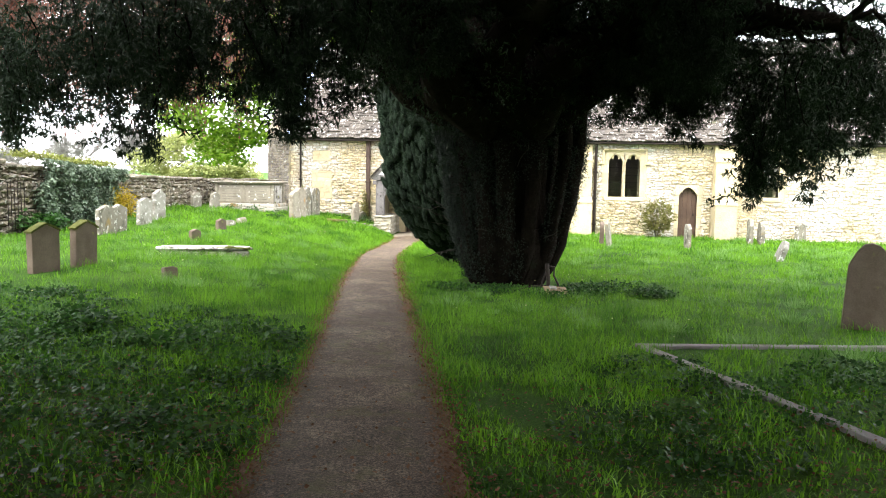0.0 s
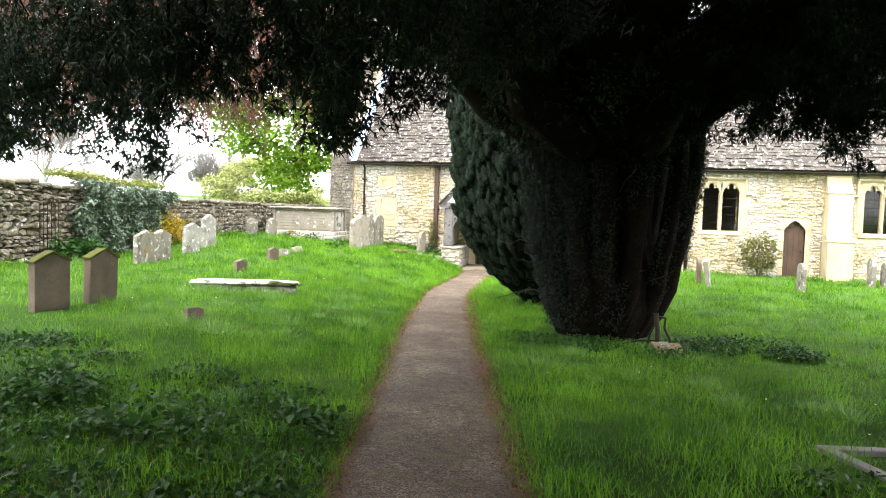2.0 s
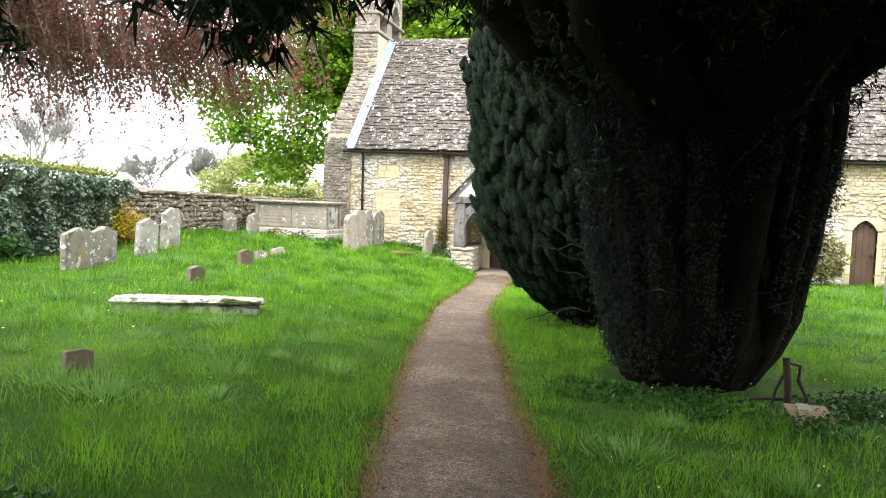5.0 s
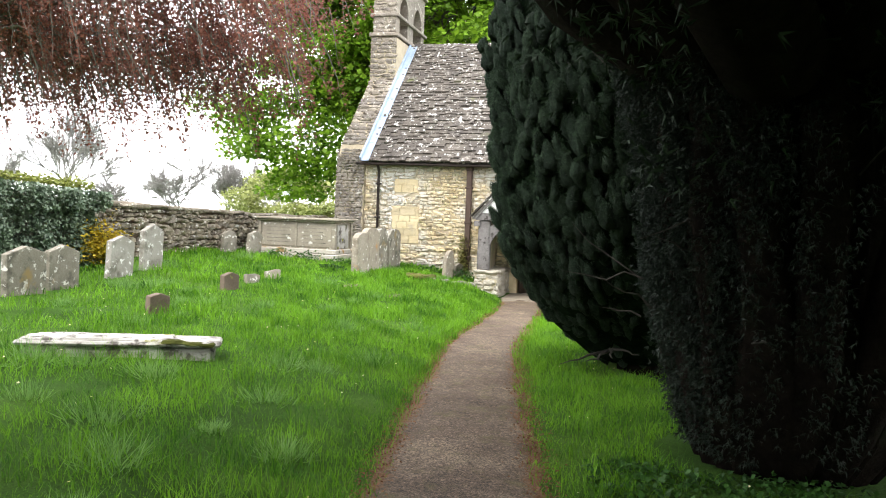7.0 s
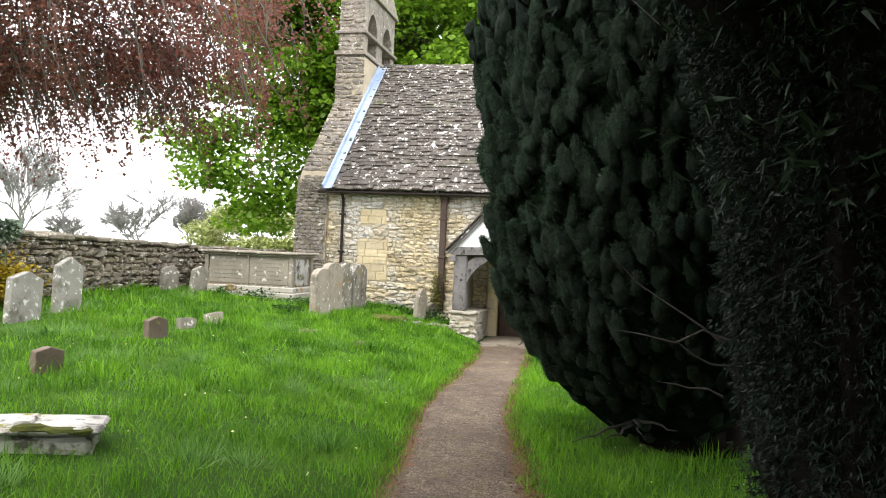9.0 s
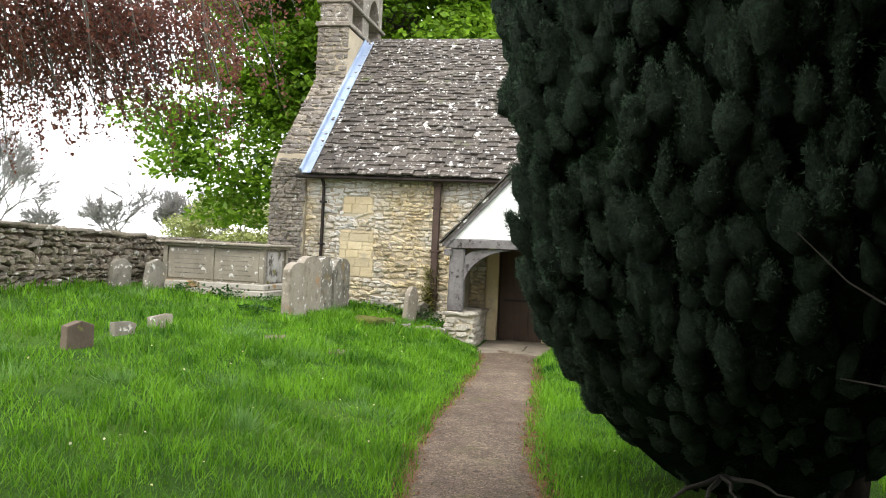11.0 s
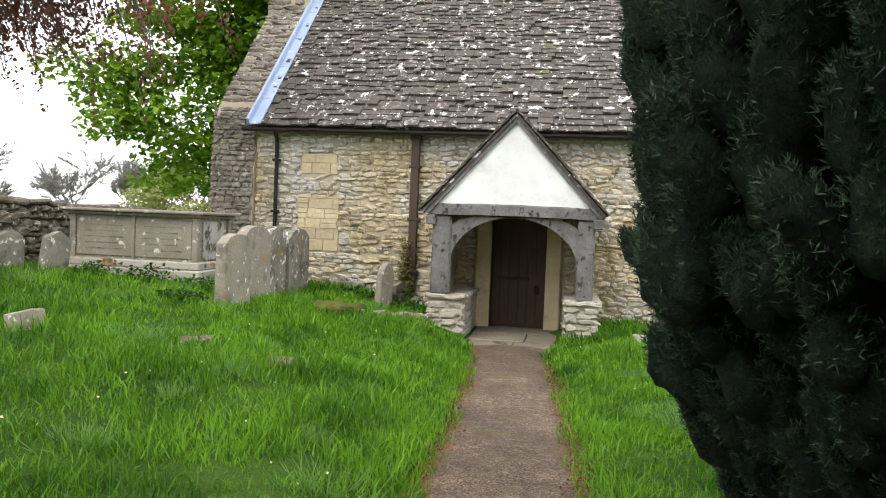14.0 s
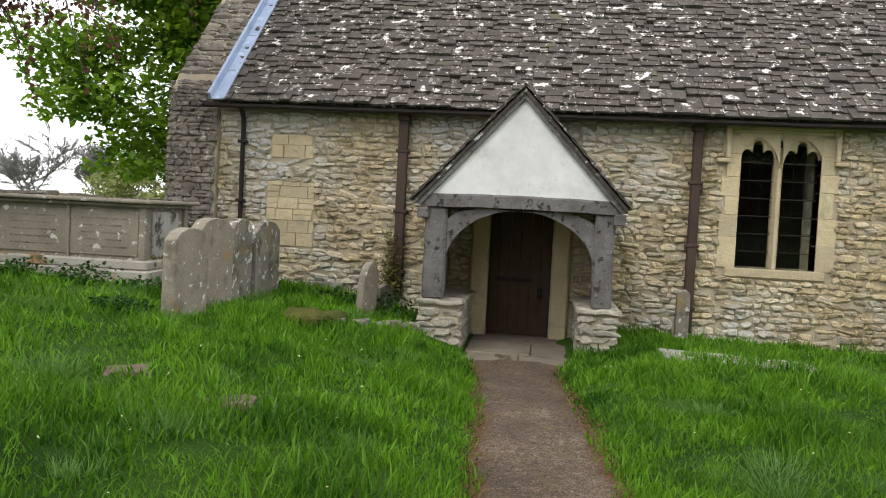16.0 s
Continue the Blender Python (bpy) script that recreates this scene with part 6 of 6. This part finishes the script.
def shade_yew():
    """An unseen second old yew, added so that its crown shades the path's beginning."""
    rng = np.random.default_rng(91)
    tx, ty = 3.6, -3.4
    tree = tagged(new("yew_tree"), "unseen old yew added to shade the start of the path", "tree")
    tree.location = (tx, ty, gz(tx, ty))
    stem = branch_line((0, 0, -0.3), (0.2, 0.3, 3.6), rng, 0.1, 7)
    part("trunk", tubes("trunk", [(stem, [0.62, 0.52, 0.5, 0.5, 0.52, 0.5, 0.42])], M["bark"], 14, 0.35), None, tree)
    for k in range(14):
        a = 2 * math.pi * k / 14 + rng.normal(0, 0.1)
        e = Vector((math.cos(a) * 7.2 - 3.4, math.sin(a) * 6.8 + 2.4, 4.6))
        ln = branch_line((0.2, 0.3, 3.2), e, rng, 0.1, 6)
        for j, q in enumerate(ln):
            q.z += 1.2 * math.sin(math.pi * j / 5)
        part("limb", tubes("limb", [(ln, [0.26, 0.2, 0.15, 0.1, 0.06, 0.02])], M["bark"], 7), None, tree)
    n = 42000
    r = np.sqrt(rng.uniform(0, 1, n)) * 9.2
    a = rng.uniform(0, 2 * math.pi, n)
    x, y = r * np.cos(a) - 3.6, r * np.sin(a) * 0.95 + 2.6
    rim = np.clip((r - 5.0) / 2.6, 0, 1)
    wy = y + ty
    # crown hangs low at back and sides, out of view, to block side light
    low = np.where((x + tx < -5.6) & (wy < 5.5) | (x + tx > 5.2) & (wy < 6), 0.5, np.interp(wy, [-9, 0.5, 2.0, 4.5, 7.4], [0.4, 0.5, 2.4, 3.6, 3.9]))
    z = 5.4 - rim * rng.uniform(0, 1, n) * (5.4 - low) + np.abs(rng.normal(0, 0.35, n))
    P = np.stack([x, y, z], 1)
    D = unit(np.stack([rng.normal(0, 0.8, n), rng.normal(0, 0.8, n), rng.normal(-0.4, 0.4, n)], 1))
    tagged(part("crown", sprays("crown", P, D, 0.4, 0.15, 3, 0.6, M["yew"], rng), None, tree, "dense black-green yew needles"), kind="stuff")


shade_yew()


# ---- ivy, shrubs and small things ----
def leaf_patch(name, label, category, pts, size, mat, seed, droop=0.6, stems=()):
    rng = np.random.default_rng(seed)
    th = tagged(new(name), label, category)
    c = np.mean(pts, 0)
    th.location = (c[0], c[1], float(np.min(pts[:, 2])))
    off = np.array(th.location)
    if stems:
        for s in stems:
            part("stem", tubes("stem", [([Vector(q) - th.location for q in s], [0.02, 0.015, 0.008][:len(s)])], M["bark_grey"], 5), None, th)
    tagged(part("foliage", leaves("foliage", pts - off, size, M[mat], rng, droop), None, th), kind="stuff")
    return th


def build_ivy():
    rng = np.random.default_rng(101)
    n = 16000
    y = rng.uniform(17.5, 21.25, n)
    top = np.interp(y, [17.5, 19, 21], [1.86, 1.72, 1.62])
    z = 0.12 + (top - 0.1) * rng.uniform(0, 1, n) ** 0.85
    edge = np.interp(z, [0.1, 0.6, 1.4, 1.8], [0.55, 0.3, 0.0, 0.0])
    keep = (y > 17.6 + 0.25 * np.sin(z * 5)) & (y < 21.25 - edge + 0.12 * np.sin(z * 9))
    y, z = y[keep], z[keep]
    x = -12.0 + 0.12 + 0.16 * np.sin(y * 7.0 + z * 3) * 0.5 + rng.uniform(-0.1, 0.12, len(y)) + 0.12 * (z > 1.3)
    ivy = leaf_patch("ivy", "thick dark ivy hanging over the boundary wall", "ivy", np.stack([x, y, z], 1), 0.075, "ivy", 102, 1.0)
    m = 2600
    y = rng.uniform(17.0, 21.1, m)
    t = np.interp(y, [17.5, 19, 21], [1.84, 1.72, 1.62])
    P = np.stack([-12.1 + rng.normal(0, 0.16, m), y, t + 0.05 + np.abs(rng.normal(0, 0.07, m)) * np.interp(y, [17, 20, 20.8], [1, 0.8, 1.6])], 1)
    tagged(part("young_growth", leaves("young_growth", P - np.array(ivy.location), 0.07, M["ivy_young"], rng, 0.1), None, ivy, "yellow-green young ivy growth"), kind="stuff")


build_ivy()
rng = np.random.default_rng(111)
q = rng.normal(0, 1, (1500, 3)) * np.array([0.12, 0.32, 0.2]) + np.array([-11.75, 21.1, 0.62])
leaf_patch("yellow_shrub", "low shrub with yellow flowers against the wall", "shrub", q, 0.07, "gorse", 112, 0.0)
q = rng.normal(0, 1, (700, 3)) * np.array([0.15, 0.35, 0.12]) + np.array([-11.7, 17.4, 0.3])
leaf_patch("weeds", "clump of dark green weeds at the wall foot", "weeds", q, 0.12, "herb", 113, 0.0)
d = rng.normal(0, 1, (3200, 3))
d = d / np.linalg.norm(d, axis=1, keepdims=True) * rng.uniform(0.35, 1, (3200, 1)) ** 0.5
q = d * np.array([0.62, 0.5, 0.62]) * (1 + 0.25 * np.sin(d[:, :1] * 9) * np.cos(d[:, 2:] * 7)) + np.array([4.1, 28.85, 0.22])
leaf_patch("wall_shrub", "rounded olive-yellow shrub beside the priest door", "shrub", q, 0.075, "shrub", 114, 0.1, [[(4.1, 28.85, -0.6), (4.0, 28.8, -0.1), (3.85, 28.75, 0.4)], [(4.12, 28.86, -0.6), (4.25, 28.85, 0.0), (4.4, 28.9, 0.5)], [(4.1, 28.9, -0.6), (4.1, 29.0, 0.1), (4.15, 29.0, 0.6)]])
m = 1500
h = rng.uniform(0, 1.9, m)
q = np.stack([-6.62 + rng.normal(0, 0.07, m), 29.5 - rng.uniform(0, 0.16, m), -0.05 + h * rng.uniform(0.1, 0.6, m)], 1)
leaf_patch("creeper", "thin brown creeper climbing beside the downpipe", "climbing plant", q, 0.045, "shrub", 115, 0.3)


def iron_gate():
    g = tagged(new("iron_gate"), "small rusty iron railing gate against the stone wall", "gate")
    g.matrix_basis = pose(-11.86, 16.42, gz(-11.86, 16.6) + 0.12, 0, 0, 84)
    for k in range(6):
        v, f = tube_arrays([(0.1 * k, 0, 0), (0.1 * k, 0, 1.05 + 0.05 * (k % 2))], [0.009, 0.009], 6)
        part("bar", mesh_of("bar", v, f, M["iron"]), None, g)
    for z in (0.12, 0.9):
        part("rail", boxes((-0.02, 0.52, -0.012, 0.012, z, z + 0.03)), M["iron"], g)


iron_gate()


def old_pump():
    x, y = 0.16, 13.5
    p = tagged(new("water_pump"), "black iron standpipe with a curved handle under the yew", "water pump")
    p.location = (x, y, gz(x, y))
    for name, pts, r in (("standpipe", [(0, 0, -0.1), (0, 0, 0.25), (-0.03, 0, 0.5)], 0.035), ("handle", [(-0.03, 0, 0.46), (0.1, 0.02, 0.44), (0.09, 0.02, 0.3), (0.17, 0.02, 0.14), (0.16, 0.02, 0.06)], 0.018), ("brace", [(-0.02, 0, 0.4), (-0.1, 0.02, 0.2), (-0.14, 0.02, 0.0)], 0.014), ("hose", [(-0.02, 0.02, 0.12), (-0.25, 0.05, 0.1), (-0.5, 0.12, 0.02), (-0.75, 0.2, -0.02)], 0.014)):
        part(name, tubes(name, [(pts, [r] * len(pts))], M["iron"], 8, 0), None, p)
    b = tagged(new("board"), "small pale weathered board lying in the grass", "board")
    b.matrix_basis = pose(0.3, 13.15, gz(0.3, 13.15) + 0.06, 24, 4, 20)
    part("plank", boxes((-0.2, 0.2, -0.16, 0.16, -0.012, 0.012), bevel=0.004), M["wood_sign"], b)
    part("plate", boxes((-0.1, 0.02, 0.06, 0.15, 0.014, 0.03), bevel=0.004), M["head_pale"], b, "small grey plate")


old_pump()


# ---- undergrowth and grass ----
def herb_bed(name, label, centres, n, size, seed, mat="herb"):
    rng = np.random.default_rng(seed)
    P = []
    for x, y, r, h in centres:
        a, q = rng.uniform(0, 2 * math.pi, n), np.sqrt(rng.uniform(0, 1, n)) * r
        px, py = x + q * np.cos(a), y + q * np.sin(a)
        P.append(np.stack([px, py, ground_z(px, py) + h * rng.uniform(0.15, 1, n) * (1 - 0.5 * q / r)], 1))
    P = np.concatenate(P)
    gap = np.sin(P[:, 0] * 3.1 + 2 * np.sin(P[:, 1] * 2.3)) * np.sin(P[:, 1] * 3.7 + 2 * np.sin(P[:, 0] * 1.9))
    P = P[(np.abs(P[:, 0] - path_x(P[:, 1])) > half_width(P[:, 1]) + 0.05) & (rng.uniform(-0.9, 1.1, len(P)) < gap + 0.25)]
    ob = new(name, leaves(name, P, size, M[mat], rng, 0.15, 0.6))
    tagged(ob, label, "undergrowth", kind="stuff")


herb_bed("undergrowth", "low dark nettles and ground elder in shade", [(-4.9, 7.6, 0.9, 0.2), (-3.6, 7.5, 0.9, 0.2), (-4.3, 6.4, 1.2, 0.15), (-5.8, 7.2, 1.2, 0.18), (-2.7, 7.9, 0.55, 0.16), (-6.6, 8.4, 1.2, 0.16), (-3.2, 5.6, 1.1, 0.12), (-5.2, 5.2, 1.4, 0.12), (-7.6, 7.4, 1.4, 0.16), (-2.5, 6.6, 0.6, 0.12), (-3.0, 4.2, 1.0, 0.1), (-4.6, 3.8, 1.2, 0.1), (2.2, 6.8, 0.9, 0.12), (3.2, 7.6, 0.9, 0.12), (-3.3, 8.6, 0.5, 0.1), (-5.4, 8.9, 0.6, 0.1), (-6.2, 9.6, 0.6, 0.1), (-4.2, 8.9, 0.4, 0.08), (-7.4, 9.4, 0.7, 0.1), (-2.2, 5.0, 0.6, 0.08), (-5.6, 6.2, 1.4, 0.12), (1.0, 5.6, 0.9, 0.08), (1.2, 7.6, 0.7, 0.08)], 1700, 0.05, 121)
herb_bed("arum_plant", "glossy dark broad-leaved plants in the grass", [(-4.75, 7.75, 0.32, 0.36), (-3.7, 7.35, 0.36, 0.36), (-5.05, 8.1, 0.22, 0.3), (-2.75, 7.95, 0.3, 0.22)], 260, 0.085, 122)
herb_bed("ground_elder", "green ground elder round the yew's foot", [(0.9, 13.6, 0.7, 0.2), (1.5, 13.9, 0.7, 0.22), (0.2, 13.0, 0.5, 0.1), (-0.7, 13.5, 0.7, 0.12), (-1.6, 13.7, 0.5, 0.1), (1.9, 13.4, 0.4, 0.16)], 1300, 0.05, 123)


herb_bed("nettles", "dark nettles and white flowers at the tomb's foot", [(-9.6, 26.15, 0.45, 0.3), (-10.4, 26.2, 0.4, 0.24), (-8.95, 26.3, 0.35, 0.22), (-6.35, 28.5, 0.35, 0.4), (-6.0, 28.0, 0.3, 0.25), (-7.2, 28.6, 0.4, 0.2), (-8.5, 24.75, 0.3, 0.16)], 420, 0.06, 124)


def build_grass():
    rng = np.random.default_rng(131)
    n = 950000
    x, y = rng.uniform(-13, 13, n), rng.uniform(-2, 29.5, n)
    d = np.abs(x - path_x(y)) - half_width(y)
    cell = np.sin(x * 2.1 + np.sin(y * 1.3) * 2) * np.sin(y * 1.9 + np.sin(x * 1.7) * 2)
    keep = rng.uniform(0, 1, n) < np.clip(1.3 - np.maximum(0, d) / 5.0, 0.25, 1)
    keep &= d > rng.uniform(-0.1, 0.06, n)
    bare = np.clip((6.5 - y) / 3.5, 0, 1) * np.clip((7 - np.abs(x)) / 2, 0, 1)
    keep &= rng.uniform(0, 1, n) > bare * (0.45 + 0.35 * cell)
    keep &= ~((np.hypot(x + 0.6, y - 14.75) < 1.0) | (np.hypot(x + 1.6, y - 18.9) < 1.25 * rng.uniform(0.5, 1, n)))
    keep &= ~((x > -5.95) & (x < -3.2) & (y > 27.62)) & ~((x > -5.25) & (x < -3.8) & (y > 27.25))
    keep &= ~((x < -9.2) & (x > -11.4) & (y > 26.4) & (y < 27.9)) & (x > -11.95)
    x, y, d, cell = x[keep], y[keep], d[keep], cell[keep]
    n = len(x)
    shade = np.clip((8.5 - y) / 4, 0, 1)
    tuft = np.sin(x * 5.3 + 2 * np.sin(y * 3.1)) * np.sin(y * 4.7 + 2 * np.sin(x * 2.9))
    h = (0.078 + 0.035 * cell + 0.035 * tuft) * rng.uniform(0.4, 1.6, n) * (1 - 0.35 * shade)
    h = np.clip(h * 1.15, 0.025, 0.34) * np.where(d < 0.12, 0.75, 1)
    far = np.clip((np.hypot(x + 2.5, y - 12) - 4) / 12, 0, 1)
    w = rng.uniform(0.002, 0.0042, n) * (1 + far * 2.6)
    a = rng.uniform(0, 2 * math.pi, n)
    lean = rng.uniform(0.05, 1.2, n) * h
    dx, dy = np.cos(a) * lean, np.sin(a) * lean
    z = ground_z(x, y) - 0.015
    turn = a + rng.normal(0, 0.7, n)
    sx, sy = -np.sin(turn) * w, np.cos(turn) * w
    bent = rng.uniform(0, 1, n) < 0.4
    foot = np.stack([np.stack([x - sx, y - sy, z], 1), np.stack([x + sx, y + sy, z], 1)], 1)
    tip = np.stack([x + dx, y + dy, z + h], 1)[:, None]
    mid = np.stack([np.stack([x + dx * 0.35 + sx * 0.8, y + dy * 0.35 + sy * 0.8, z + h * 0.68], 1), np.stack([x + dx * 0.35 - sx * 0.8, y + dy * 0.35 - sy * 0.8, z + h * 0.68], 1)], 1)
    straight = np.concatenate([foot[~bent], tip[~bent]], 1).reshape(-1, 3)
    curved = np.concatenate([foot[bent], mid[bent], tip[bent]], 1).reshape(-1, 3)
    f1 = np.arange(len(straight)).reshape(-1, 3)
    b = np.arange(len(curved) // 5)[:, None] * 5 + len(straight)
    f = np.concatenate([f1, b + np.array([[0, 1, 2]]), b + np.array([[0, 2, 3]]), b + np.array([[3, 2, 4]])], 0)
    tagged(new("grass", mesh_of("grass", np.concatenate([straight, curved]), f, M["grass"])), "long lush green churchyard grass", "grass", kind="stuff")
    # paler coarse tufts standing in the lawn
    c = 260
    cx, cy = rng.uniform(-11.5, 9, c), rng.uniform(8, 28.5, c)
    ok = (np.abs(cx - path_x(cy)) > 1.0) & (np.hypot(cx + 0.6, cy - 14.75) > 1.6) & (np.hypot(cx + 1.6, cy - 18.9) > 2.0) & ~((cx > -6.6) & (cx < -2.6) & (cy > 26))
    cx, cy = cx[ok], cy[ok]
    m = 70
    size = np.repeat(rng.uniform(0.5, 1.3, len(cx)), m)
    px, py = np.repeat(cx, m) + rng.normal(0, 0.09, len(cx) * m) * size, np.repeat(cy, m) + rng.normal(0, 0.09, len(cx) * m) * size
    P = np.stack([px, py, ground_z(px, py) - 0.01], 1)
    D = unit(np.stack([(px - np.repeat(cx, m)) * 4 + rng.normal(0, 0.3, len(px)), (py - np.repeat(cy, m)) * 4 + rng.normal(0, 0.3, len(px)), np.full(len(px), 0.9)], 1))
    tagged(new("grass_tufts", sprays("grass_tufts", P, D, 0.2 * size, 0.009, 2, 0.2, M["tuft"], rng)), "paler blue-green coarse grass tufts in the lawn", "grass", kind="stuff")
    # brown needles and litter along the path's edges
    m = 26000
    y = rng.uniform(-2, 27, m)
    s = rng.choice([-1, 1], m)
    x = path_x(y) + s * (half_width(y) + rng.normal(0.02, 0.07, m))
    P = np.stack([x, y, -0.0225 * y + 0.012 + rng.uniform(0, 0.012, m)], 1)
    tagged(new("litter", leaves("litter", P, 0.02, M["straw"], rng, 0.0, 0.15)), "brown dead needles along the path edges", "leaf litter", kind="stuff")
    m = 24000
    x, y = rng.uniform(-6, 6.5, m), rng.triangular(-2, 2, 7.5, m)
    P = np.stack([x, y, np.where(np.abs(x - path_x(y)) < half_width(y), -0.0225 * y + 0.03, ground_z(x, y) + 0.03) + rng.uniform(0, 0.02, m)], 1)
    P = P[(np.abs(x - path_x(y)) > half_width(y) - 0.15) | (rng.uniform(0, 1, m) < 0.3)]
    tagged(new("needle_litter", leaves("needle_litter", P, 0.03, M["straw"], rng, 0.0, 0.15)), "brown dead yew needles under the trees", "leaf litter", kind="stuff")
    m = 420
    x, y = rng.uniform(-9, 2, m), rng.uniform(9, 28, m)
    ok = np.abs(x - path_x(y)) > 0.7
    P = np.stack([x[ok], y[ok], ground_z(x[ok], y[ok]) + rng.uniform(0.08, 0.16, ok.sum())], 1)
    tagged(new("daisies", leaves("daisies", P, 0.022, M["daisy"], rng, 0.0, 0.3)), "small white and yellow flowers in the grass", "flowers", kind="stuff")


build_grass()
